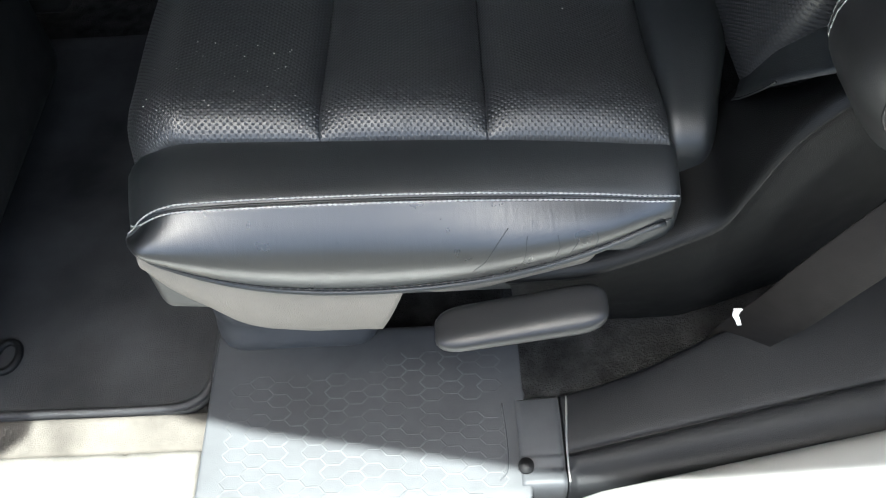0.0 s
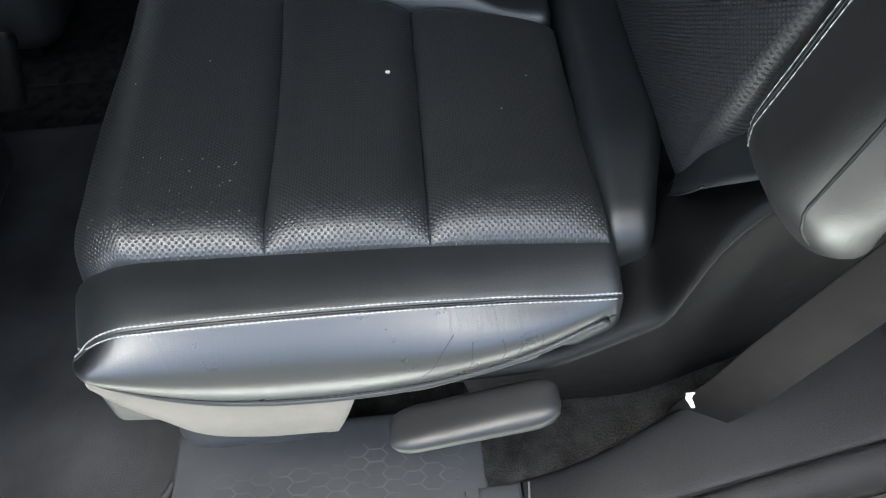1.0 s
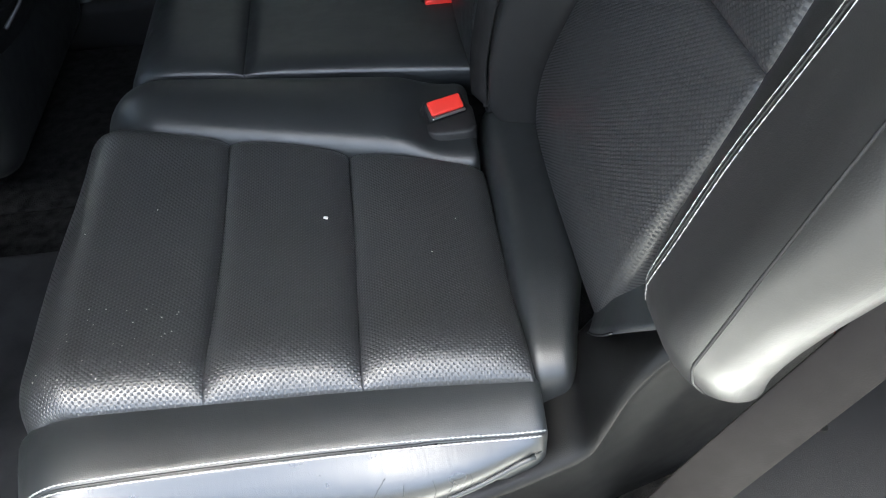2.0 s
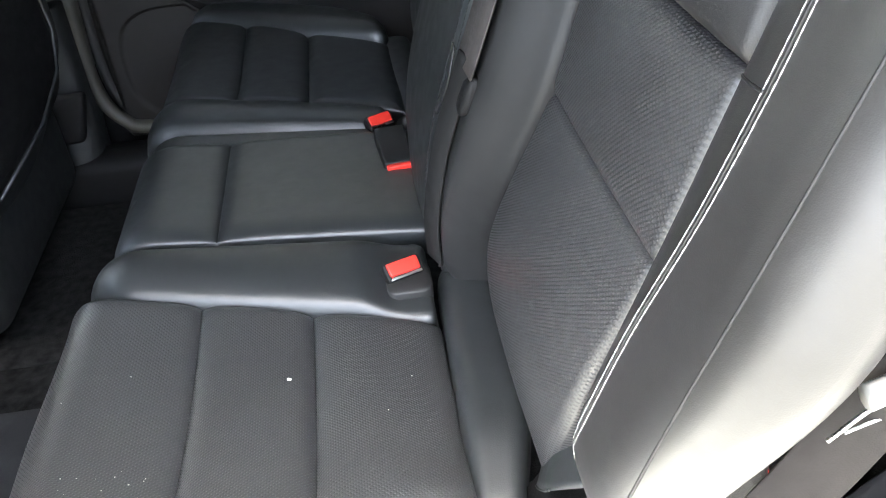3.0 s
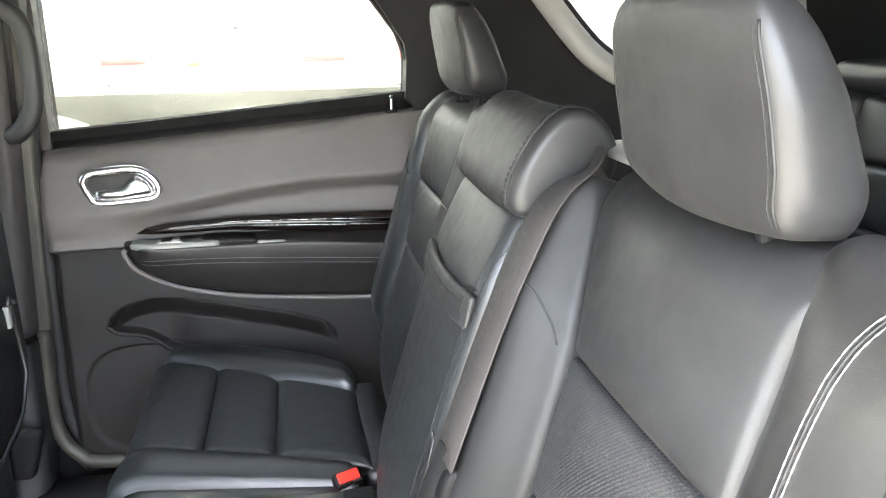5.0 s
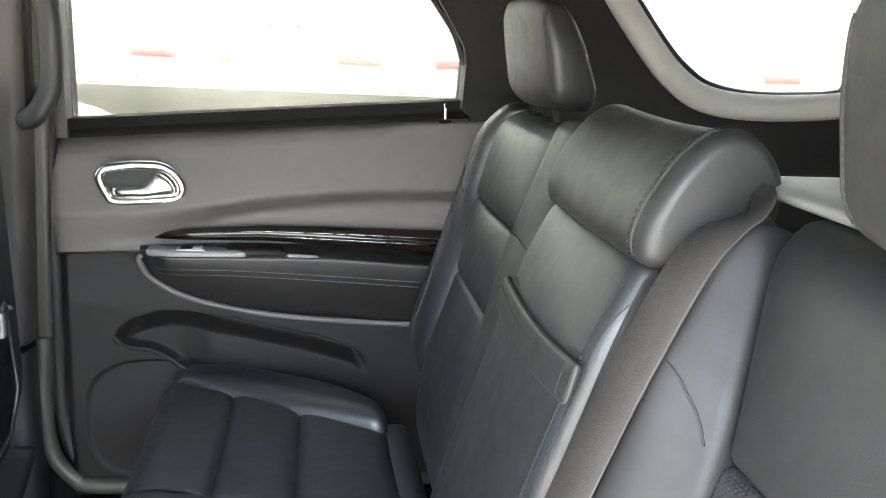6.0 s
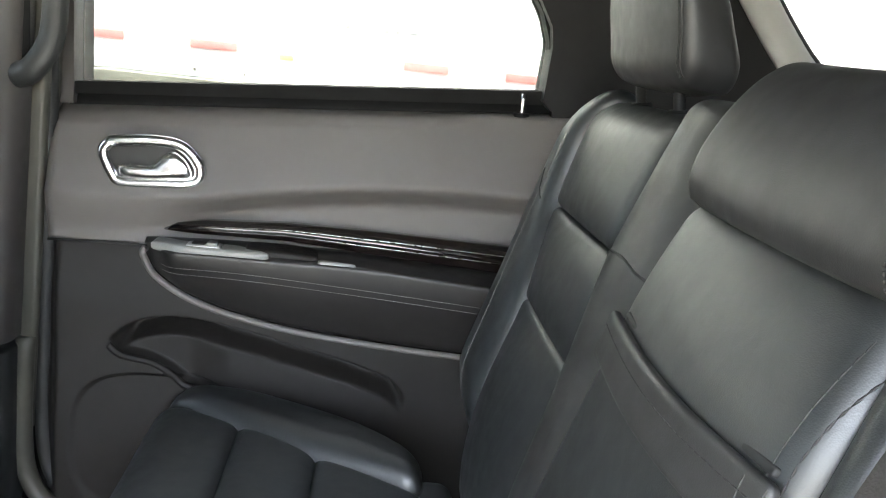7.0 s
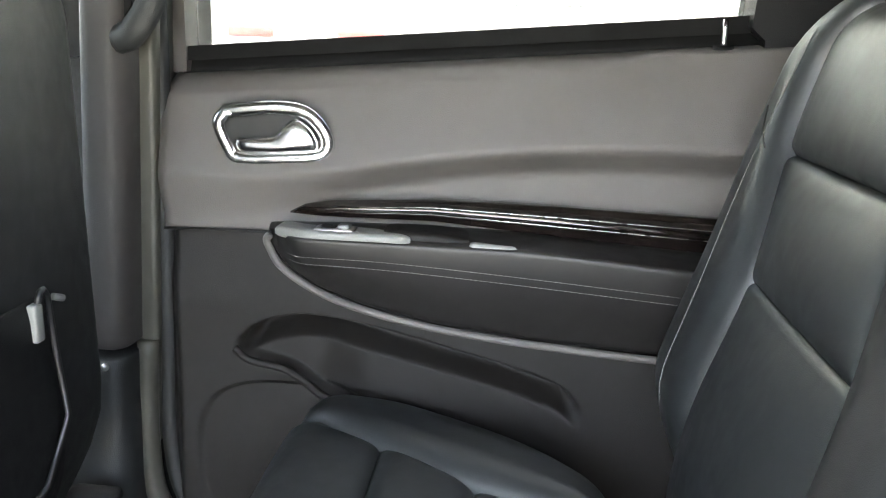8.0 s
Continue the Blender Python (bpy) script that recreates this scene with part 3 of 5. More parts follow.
ridge = part("inner_bolster", rbox((-0.29, 0.80, -0.06), (0.165, 0.90, 0.0), (0.015, 0.012, 0.012), (60, 14, 1), ridge_bend), LEATHER, near_cushion)
for a, b in ((-0.28, -0.061), (-0.061, 0.20)):
    cushion_panel(near_cushion, "middle_seat_panel", a, b, 0.90, 1.13, LEATHER, 0.914, front=-0.135, tilt=0.03, depth=0.009, lip=0.030, slant=lambda x, y: (0, -0.10 * (max(x, -0.2) - 0.02) if y < 1.0 else -0.06 * (max(x, -0.2) - 0.02)))
part("middle_edge", rbox((-0.28, 1.118, -0.06), (0.13, 1.175, 0.0), (0.015, 0.02, 0.02), (24, 6, 1), lambda x, y, h: panel_bend(-0.13, 0.908, 0.03, 0.008, -0.28, 0.16, 1.11, 1.18)(x, y - 0.12 * (max(x, -0.2) + 0.05), h)), LEATHER, near_cushion)
part("rear_bolster", rbox((0.160, 0.526, 0.80), (0.228, 0.86, 0.878), (0.020, 0.03, 0.024), (6, 24, 4), lambda x, y, z: (0.163 + (x - 0.163) * (1 - 0.35 * ease((0.66 - y) / 0.13)) + 0.012 * (y - 0.5) / 0.33, y, z + 0.006 * ease((y - 0.5) / 0.15) - 0.014 * ease((0.62 - y) / 0.09) + (0.838 - z) * 0.6 * ease((0.56 - y) / 0.03) * (z < 0.838))), LEATHER, near_cushion, "plain leather roll at the cushion's rear")

trees_c = [tree(band), tree(roll)]
DOWN = Vector((0.25, 0.50, -0.83)).normalized()
for row in ([band_point(s, 0.4757, 0.0) for s in spread(-0.225, 0.170, 60)], [roll_point(s, 0.022) for s in spread(-0.213, 0.168, 60)]):
    part("stitching", stitches(trees_c, [Vector(q) - DOWN * 0.05 for q in row], DOWN, 0.0023, 0.0007, 0.00085), THREAD, near_cushion, "pale double stitching")
seam = laid(trees_c, [Vector(band_point(s, 0.4727, 0.0)) - DOWN * 0.05 for s in spread(-0.216, 0.168, 70)], DOWN, -0.0005)
part("seam_piping", sweep([p for p, _ in seam], circle(0.0015, 6)), LEATHER, near_cushion)
roll_tree = [tree(roll)]
for path in ([(0.026, 0.74), (0.036, 0.58), (0.050, 0.28)], [(0.0625, 0.38), (0.0615, 0.58), (0.060, 0.78)], [(0.083, 0.42), (0.0845, 0.60), (0.082, 0.82)], [(0.098, 0.52), (0.096, 0.64), (0.0925, 0.78)], [(0.110, 0.50), (0.1112, 0.64), (0.110, 0.80)]):
    run = laid(roll_tree, [p - DOWN * 0.03 for p in smooth_path([Vector(roll_point(s, k)) for s, k in path], 22)], DOWN, -0.0001)
    part("crease", sweep([p for p, _ in run], circle(0.0004, 5), up=(0, -0.6, 0.8)), LEATHER, near_cushion)
low_path = [roll_point(x, 0.985) for x in spread(-0.212, 0.160, 60)]
part("lower_seam", sweep([Vector(p) + Vector((0, -0.001, 0)) for p in low_path], circle(0.0028, 6)), LEATHER, near_cushion)
part("stitching", stitches([tree(roll)], [(x, 0.2, roll_point(x, 0.90)[2]) for x in spread(-0.20, 0.17, 40)], (0, 1, 0)), DARK_THREAD, near_cushion, "dark stitching along the lower seam")


SHIELD_LOW = [(-0.2015, 0.838), (-0.2005, 0.822), (-0.197, 0.811), (-0.185, 0.791), (-0.172, 0.777), (-0.162, 0.764), (-0.152, 0.750), (-0.134, 0.740), (-0.098, 0.733), (-0.02, 0.731)]


def shield(x, k):
    """Plastic side cover: from the lower seam down to its rolled edge."""
    zt, yt = soft(SEAM_Z, x) - 0.002, soft(SEAM_Y, x) + 0.001
    zb = min(zt - 0.002, soft(SHIELD_LOW, x, 0.003))
    t = min(1, k / 0.8)
    w = max(0, (k - 0.8) / 0.2)
    y = yt + (0.461 - yt) * t - 0.003 * math.sin(math.pi * t) + 0.030 * w
    z = zt + (zb - zt) * t - 0.012 * math.sin(w * math.pi / 2) * min(1, (zt - zb) / 0.03)
    return (x - 0.022 * t * ease((x + 0.06) / 0.035) + 0.012 * w * ease((-0.15 - x) / 0.04), y, z)


fixed(part("side_shield", sheet(shield, [-0.2005, -0.2, -0.199, -0.197] + spread(-0.194, -0.023, 40), spread(0, 0.8, 14) + [0.84, 0.88, 0.92, 0.96, 1.0], (0.003, 0.010, 0.0)), PLASTIC_GREY, near_cushion, "plastic side cover of the seat base, ground bounce in its beige-grey colour"))
part("rear_shield", rbox((-0.014, 0.468, 0.762), (0.12, 0.51, 0.784), (0.012, 0.012, 0.010), (8, 3, 4), lambda x, y, z: (x, y + 0.12 * max(0, x - 0.03), z + 0.17 * max(0, x - 0.02))), PLASTIC_GREY, near_cushion, "shaded plastic cover behind the lever")
part("seat_frame", rbox((-0.02, 0.53, 0.72), (0.17, 0.57, 0.82), (0.01, 0.012, 0.012), (4, 2, 3)), RUBBER, near_cushion, "dark seat frame")
part("recline_lever", rbox((-0.004, 0.430, -0.021), (0.126, 0.467, 0.008), (0.022, 0.012, 0.011), (12, 4, 4),
    lambda x, y, z: (x, y + 0.06 * x, z * (0.55 + 1.2 * x) + 0.7475 + 0.135 * x + 0.10 * (y - 0.45) * ease((x - 0.02) / 0.08))), LEVER, near_cushion, "dark plastic seat fold lever")

# ---- far cushion ----
far_cushion = thing("rear_bench_seat", "smooth black leather single rear seat beside the closed door", "car seat", "rear seats")
FAR_IN = lambda x: 1.262 - 0.30 * (max(x, -0.2) - 0.0)
FAR_OUT = [(-0.30, 1.668), (-0.20, 1.662), (-0.12, 1.625), (-0.06, 1.598), (0.045, 1.540), (0.18, 1.468)]
FAR_WIDE = [(-0.30, 0.020), (-0.20, 0.030), (-0.15, 0.065), (-0.065, 0.108), (0.0, 0.118), (0.072, 0.110), (0.137, 0.085), (0.18, 0.055)]
for a, b in ((-0.29, -0.067), (-0.067, 0.041), (0.041, 0.178)):
    cushion_panel(far_cushion, "seat_panel", a, b, 1.26, 1.60, LEATHER, 0.902, front=-0.140, hollow=0.006, yc=1.42, tilt=0.03, depth=0.010, lip=0.02,
        slant=lambda x, y: (0, (FAR_IN(x) - 1.26) * (1 - ease((y - 1.26) / 0.34)) + (soft(FAR_OUT, x) - 1.60) * ease((y - 1.26) / 0.34)))
part("outer_bolster", rbox((-0.28, 0.0, -0.10), (0.178, 1.0, 0.0), (0.03, 0.35, 0.03), (26, 10, 3),
    lambda x, y, h: panel_bend(-0.125, 0.914 + 0.010 * ease((x + 0.03) / 0.16), 0.04, 0.004, -0.28, 0.18, -1, 2)(x, soft(FAR_OUT, x) - 0.010 + (0.010 + soft(FAR_WIDE, x)) * y, h)), LEATHER, far_cushion)
part("inner_bolster", rbox((-0.28, 0.0, -0.09), (0.155, 1.0, 0.0), (0.015, 0.2, 0.025), (24, 10, 2), lambda x, y, h: panel_bend(-0.135, 0.896, 0.03, 0.006, -0.28, 0.17, -1, 2)(x, 1.178 - 0.16 * (max(x, -0.2) + 0.03) + (FAR_IN(x) + 0.008 - 1.178 + 0.16 * (max(x, -0.2) + 0.03)) * y, h + (0.010 * math.sin(math.pi * y) if h > -0.04 else 0))), LEATHER, far_cushion)
part("cushion_base", rbox((-0.19, 1.20, 0.70), (0.18, 1.62, 0.862), 0.03, (10, 10, 4), lambda x, y, z: (x, y - (0.16 * max(0, x - 0.0) if y > 1.4 else 0), z)), LEATHER, far_cushion)
part("rear_bolster", rbox((0.162, 1.20, 0.80), (0.218, 1.52, 0.886), 0.022, (3, 10, 3)), LEATHER, far_cushion)


# ---- seat backs ----
def back_panel(parent, name, y0, y1, z0, z1, mat, depth=0.05, bulge=0.012, h0=0.0, r=0.01, edge=None, n=(1, 14, 14), label=""):
    """A leather panel on the leaning plane; edge shifts its sides as it rises."""
    def fn(a, y, z):
        u, v = (y - y0) / (y1 - y0) * 2 - 1, (z - z0) / (z1 - z0) * 2 - 1
        p = max(0, 1 - abs(u) ** 2.5) * max(0, 1 - abs(v) ** 2.5)
        h = a + (bulge * p if a > -depth / 2 else 0) + h0
        if edge is not None:
            lo, hi = edge(z)
            y = lo + (hi - lo) * (u + 1) / 2
        return lean(y, z, h)
    v, f, flat = rbox((-depth, y0, z0), (0, y1, z1), (r, r, r), n, fn)
    flat = flat[:, [1, 2, 0]]
    return part(name, (v, f, flat), mat, parent, label)


near_back = near_cushion
INNER = [(0.86, 0.815), (0.943, 0.798), (1.03, 0.758), (1.13, 0.730), (1.25, 0.742), (1.356, 0.785), (1.40, 0.80)]
OUTER = [(0.86, 0.560), (0.92, 0.540), (0.949, 0.527), (0.982, 0.519), (1.022, 0.509), (1.069, 0.500), (1.13, 0.494), (1.25, 0.496), (1.32, 0.499), (1.355, 0.498), (1.39, 0.482)]
near_edge = lambda z: (soft(OUTER, z), soft(INNER, z))
back_panel(near_back, "back_panel", 0.50, 0.75, 0.86, 1.131, PERF_BACK, edge=near_edge, bulge=0.014)
back_panel(near_back, "back_panel", 0.50, 0.75, 1.127, 1.244, PERF_BACK, edge=near_edge, bulge=0.010)


def top_panel(parent, y0, y1, edge, mat, z0=1.240, z1=1.398, turn=0.045):
    def fn(a, y, z):
        u = (y - y0) / (y1 - y0) * 2 - 1
        v = (z - z0) / (z1 - z0) * 2 - 1
        h = a + (0.012 * max(0, 1 - abs(u) ** 2.5) * max(0, 1 - abs(v) ** 4) if a > -0.02 else 0)
        if edge is not None:
            lo, hi = edge(z)
            y = lo + (hi - lo) * (u + 1) / 2
        x, y, zz = lean(y, z, h)
        k = max(0, z - (z1 - 0.05))
        return (x + k * k * 9, y, zz - k * k * 4)
    v, f, flat = rbox((-0.09, y0, z0), (0, y1, z1), (0.03, 0.012, 0.012), (3, 16, 16), fn)
    return part("back_panel", (v, f, flat), mat, parent, "plain upper leather panel")


top_panel(near_back, 0.50, 0.76, near_edge, BOLSTER)


def outer_bolster(parent, y0, y1, z0, z1, h, sign, name="side_bolster", tip=0.10, deep=0.070, inner=None):
    """The rounded cushion down the side of a seat back; its lower end tapers and tucks back."""
    def fn(a, y, z):
        k = ease((z0 + tip - z) / tip) if tip else 0
        t = ease((z - (z1 - 0.08)) / 0.08)
        if inner is not None:
            e = (y - y0) / (y1 - y0)
            y = inner(z) + (y1 - inner(z)) * e
        yy = y + sign * 0.02 * k + sign * 0.035 * t + (0.048 * (0.515 - y) / 0.15 * ease((1.18 - z) / 0.22) if sign > 0 else 0)
        return lean(yy, z, a - 0.03 * k - 0.01 * t)
    return part(name, rbox((h - deep, y0, z0), (h, y1, z1), (deep * 0.46, 0.05, 0.05), (5, 8, 22), fn), SIDE_LEATHER if sign > 0 else LEATHER, parent)


bol = outer_bolster(near_back, 0.370, 0.515, 0.925, 1.408, 0.006, 1, tip=0.07)
inn = part("inner_bolster", rbox((-0.06, 0.0, 0.86), (0.046, 1.0, 1.377), (0.04, 0.3, 0.035), (3, 12, 24),
    lambda a, y, z: lean(soft(INNER, z) + (0.832 - 0.01 * ease((z - 1.2) / 0.2) - soft(INNER, z)) * y - 0.004, z, a * (0.35 + 0.65 * ease(y / 0.5)) * (1 - 0.4 * ease((z - 1.26) / 0.10)) if a > 0 else a)), INNER_LEATHER, near_back)
FLAP_EDGE = smooth_path([(0, 0.560, 0.846), (0, 0.557, 0.862), (0, 0.542, 0.878), (0, 0.514, 0.912), (0, 0.488, 0.950), (0, 0.473, 0.975), (0, 0.455, 0.995)], 30)
FLAP_TOP = smooth_path([(0, 0.610, 0.850), (0, 0.605, 0.880), (0, 0.590, 0.905), (0, 0.565, 0.94), (0, 0.540, 0.975), (0, 0.520, 1.005), (0, 0.495, 1.03)], 30)


def flap(i, k):
    a, b = FLAP_EDGE[int(i)], FLAP_TOP[int(i)]
    return lean(a.y + (b.y - a.y) * k, a.z + (b.z - a.z) * k, 0.006 * (1 - k) ** 2 + 0.004 - 0.018 * k - 0.035 * ease((i - 14) / 12))


fixed(part("lower_flap", sheet(flap, range(31), spread(0, 1, 8), (0.003, 0, 0.001)), LEATHER, near_back, "black leather flap hanging below the bolster"))
part("flap_edge", sweep([lean(p.y, p.z, 0.010) for p in FLAP_EDGE[:18]], circle(0.0009, 6), up=(1, 0, 0)), LEVER, near_back, "pale cut edge of the flap")
part("back_shell", rbox((-0.10, 0.445, 0.90), (-0.045, 0.84, 1.375), 0.025, (3, 10, 12), lambda a, y, z: lean(y + (0.10 * ease((1.15 - z) / 0.15) * (0.84 - y) / 0.42), z, a)), GREY_BACK, near_back)
bt = [tree(bol)]
for dy in (0.0015, 0.0082):
    path = [(-0.3, y + dy, z) for y, z in ((0.492, 0.972), (0.479, 1.03), (0.474, 1.10), (0.462, 1.18), (0.458, 1.25), (0.458, 1.31), (0.452, 1.36), (0.434, 1.392))]
    part("stitching", stitches(bt, smooth_path(path, 40), (1, 0, 0), 0.0032, 0.0034, 0.0005), THREAD, near_back, "pale double stitching down the bolster")
seam2 = laid(bt, smooth_path([(-0.3, 0.432, 0.955), (-0.3, 0.424, 1.0), (-0.3, 0.416, 1.06), (-0.3, 0.410, 1.15), (-0.3, 0.408, 1.25), (-0.3, 0.409, 1.33), (-0.3, 0.420, 1.385)], 40), (1, 0, 0), 0.0)
part("side_seam", sweep([p for p, _ in seam2], circle(0.0011, 6)), RUBBER, near_back)

for trees, path in ((bt, [(-0.3, 0.498, 1.2405), (-0.3, 0.482, 1.2445), (-0.3, 0.465, 1.2475)]), ([tree(inn)], [(-0.3, 0.800, 1.303), (-0.3, 0.776, 1.291), (-0.3, 0.762, 1.276), (-0.3, 0.752, 1.262), (-0.3, 0.745, 1.250)])):
    run = laid(trees, smooth_path(path, 16), (1, 0, 0), 0.0)
    part("cross_seam", sweep([p for p, _ in run], circle(0.0011, 6)), RUBBER, near_back)
groove = laid(bt, smooth_path([(-0.3, y + 0.005, z) for y, z in ((0.492, 0.972), (0.479, 1.03), (0.474, 1.10), (0.462, 1.18), (0.458, 1.25), (0.458, 1.31), (0.452, 1.36), (0.434, 1.392))], 40), (1, 0, 0), 0.0)
part("bolster_seam", sweep([p for p, _ in groove], circle(0.0009, 6)), RUBBER, near_back)


HEAD_FRONT = [(1.398, 0.322), (1.44, 0.316), (1.50, 0.306), (1.535, 0.299)]
HEAD_BACK = [(1.398, 0.390), (1.43, 0.388), (1.458, 0.378), (1.483, 0.369), (1.513, 0.355), (1.535, 0.342)]


def headrest(parent, yc, dx=0.0, dz=0.0, w=0.134):
    """Wedge-shaped headrest, thick below and thin above, with a welted side piece at each end, on two posts."""
    def fn(a, u, z):
        k = (z - 1.395) / 0.133
        f, b = curve(z, HEAD_FRONT), curve(z, HEAD_BACK)
        half = w * (1 - 0.10 * ease((k - 0.55) / 0.5) - 0.06 * ease((0.25 - k) / 0.3) - 0.15 * a * a)
        x = f + (b - f) * a + (0.012 - 0.008 * a) * u * u
        return (x + dx, yc + half * u, z + dz - 0.007 * a * (1 - k) - 0.011 * abs(u) ** 4 * max(0, k) + 0.006 * u * u * max(0, 1 - 2 * k))
    hd = fixed(part("headrest", rbox((0, -1, 1.395), (1, 1, 1.528), (0.24, 0.11, 0.026), (5, 16, 14), fn), BOLSTER, parent, "rounded black leather headrest with side seams"))
    tr = [tree(hd)]
    for s in (-1, 1):
        line = [(-0.2, yc + s * (w - 0.0085 - 0.009 * ease((z - 1.46) / 0.07) - 0.006 * ease((1.440 - z) / 0.04)), z + dz) for z in spread(1.406, 1.510, 26)]
        p = laid(tr, line, (1, 0, 0), 0.0)
        part("seam", sweep([q for q, _ in p], circle(0.0011, 6)), RUBBER, hd)
        part("stitching", stitches(tr, [(x, y - s * 0.0036, z) for x, y, z in line], (1, 0, 0), 0.003, 0.0024, 0.0005), DARK_THREAD, hd, "dark stitching beside the seam")
        part("post", sweep([(0.366 + dx, yc + 0.018 + s * 0.061, 1.350 + dz), (0.356 + dx, yc + 0.018 + s * 0.061, 1.412 + dz)], circle(0.006, 10), up=(0, 1, 0)), PLASTIC, parent, "black headrest post")
        part("post_collar", sweep([(0.366 + dx, yc + 0.018 + s * 0.061, 1.352 + dz), (0.363 + dx, yc + 0.018 + s * 0.061, 1.376 + dz)], circle(0.012, 12), up=(0, 1, 0)), PLASTIC, parent)
    return hd


headrest(near_back, 0.610, 0.0, -0.006, 0.105)

# middle back with fold-down armrest and its roll of a headrest
mid_back = near_cushion
mb = part("armrest_panel", rbox((-0.09, 0.842, 0.88), (0.054, 1.078, 1.330), (0.02, 0.018, 0.02), (3, 14, 22), lambda a, y, z: lean(y + 0.012 * ease((z - 1.25) / 0.08), z, a - 0.014 * ease((z - 1.25) / 0.09) + (0.006 * (1 - ((y - 0.96) / 0.12) ** 2) if a > 0 else 0))), LEATHER, mid_back, "fold-down armrest front")
mt = [tree(mb)]
part("edge_roll", rbox((-0.02, 0.822, 0.90), (0.048, 0.846, 1.320), (0.012, 0.011, 0.012), (2, 2, 18), lambda a, y, z: lean(y + 0.014 * ease((z - 1.25) / 0.08), z, a - 0.012 * ease((z - 1.25) / 0.09))), LEATHER, mid_back)
for dy in (0.0, 0.009):
    part("stitching", stitches(mt, [(-0.3, 0.852 + dy, z) for z in spread(0.92, 1.32, 20)], (1, 0, 0), 0.005, 0.002, 0.0006), DARK_THREAD, mid_back, "dark edge stitching")
strap = part("pull_strap", rbox((0.0545, 0.846, 1.212), (0.0605, 1.073, 1.244), (0.003, 0.005, 0.005), (1, 16, 4), lambda a, y, z: lean(y, z - 0.006 * math.sin((y - 0.84) / 0.24 * math.pi), a + 0.006 * math.sin((y - 0.84) / 0.24 * math.pi) + (0.002 * ease((z - 1.215) / 0.03) if a > 0.057 else 0))), BOLSTER, mid_back, "leather pull strap across the armrest")
st = [tree(strap)]
for dz in (0.004, 0.027):
    part("stitching", stitches(st, [(-0.3, y, 1.212 + dz - 0.006 * math.sin((y - 0.84) / 0.24 * math.pi) + 0.014) for y in spread(0.848, 1.07, 16)], (1, 0, 0), 0.004, 0.002, 0.0005), DARK_THREAD, mid_back, "dark stitching along the strap")
for y in (0.848, 0.862):
    part("stitching", stitches(st, [(-0.3, y, z) for z in spread(1.222, 1.262, 6)], (1, 0, 0), 0.004, 0.002, 0.0006), DARK_THREAD, mid_back, "dark stitching across the strap's end")
# Dark strip laid above the strap in place of its shadow gap.
part("strap_shadow_gap", rbox((0.050, 0.856, 1.2445), (0.0575, 1.060, 1.249), 0.0015, (1, 8, 1), lambda a, y, z: lean(y, z - 0.006 * math.sin((y - 0.84) / 0.24 * math.pi), a)), RUBBER, mid_back)


ROLL_SECTION = smooth_path([(x, 0, z) for x, z in ((0.283, 1.340), (0.280, 1.352), (0.284, 1.370), (0.293, 1.389), (0.305, 1.407), (0.318, 1.421), (0.333, 1.430), (0.350, 1.430), (0.366, 1.421), (0.378, 1.404), (0.382, 1.386), (0.376, 1.366), (0.355, 1.350), (0.320, 1.338), (0.295, 1.334), (0.283, 1.340))], 52)[:-1]


def roll_skin(y0, y1, r=0.014):
    """A cushion roll: its section carried across the seat, drawn in and closed at both rounded ends."""
    n, ys = len(ROLL_SECTION), []
    for k in range(7):
        ys.append((y0 + r * (1 - math.cos(k / 6 * math.pi / 2)), k / 6))
    ys += [(y, 1.0) for y in spread(y0 + r, y1 - r, 14)[1:-1]]
    ys += [(y0 + y1 - y, e) for y, e in reversed(ys[:7])]
    V, F = [], []
    for y, e in ys:
        g = 1 - 0.24 * (1 - math.sin(e * math.pi / 2))
        for p in ROLL_SECTION:
            V.append((0.338 + (p.x - 0.338) * g, y, 1.382 + (p.z - 1.382) * (1 - (1 - g) * 0.9) - 0.004 * math.sin((y - y0) / (y1 - y0) * math.pi)))
    for i in range(len(ys) - 1):
        F += [(i * n + j, i * n + (j + 1) % n, (i + 1) * n + (j + 1) % n, (i + 1) * n + j) for j in range(n)]
    F += [tuple(range(n)), tuple(range((len(ys) - 1) * n, len(ys) * n))]
    return V, F


mh = fixed(part("headrest", roll_skin(0.834, 1.082), BOLSTER, mid_back, "low rounded leather headrest roll"))
seam_run = [Vector((0.338 + (p.x - 0.338) * 1.004, 0.855, 1.382 + (p.z - 1.382) * 1.004)) for p in ROLL_SECTION[:33]]
part("seam", sweep(seam_run, circle(0.0016, 6), up=(0, 1, 0)), RUBBER, mh)
V, F = [], []
for a, b in zip(seam_run[::1], seam_run[1::1]):
    for dy in (-0.0055, 0.0055):
        out = Vector((a.x - 0.34, 0, a.z - 1.38)).normalized()
        v, f = sweep([a + out * 0.0009 + Vector((0, dy, 0)), a.lerp(b, 0.55) + out * 0.0009 + Vector((0, dy, 0))], circle(0.0005, 5), up=(0, 1, 0))
        F += [tuple(q + len(V) for q in face) for face in f]
        V += v
part("stitching", (V, F), DARK_THREAD, mh, "dark stitching along the headrest roll")
part("back_shell", rbox((-0.13, 0.83, 0.90), (-0.05, 1.10, 1.345), 0.03, (3, 6, 8), lambda a, y, z: lean(y, z, a)), GREY_BACK, mid_back)
part("side_filler", rbox((-0.08, 1.070, 0.90), (0.020, 1.135, 1.340), (0.02, 0.03, 0.03), (3, 5, 18), lambda a, y, z: lean(y, z, a)), LEATHER, mid_back)

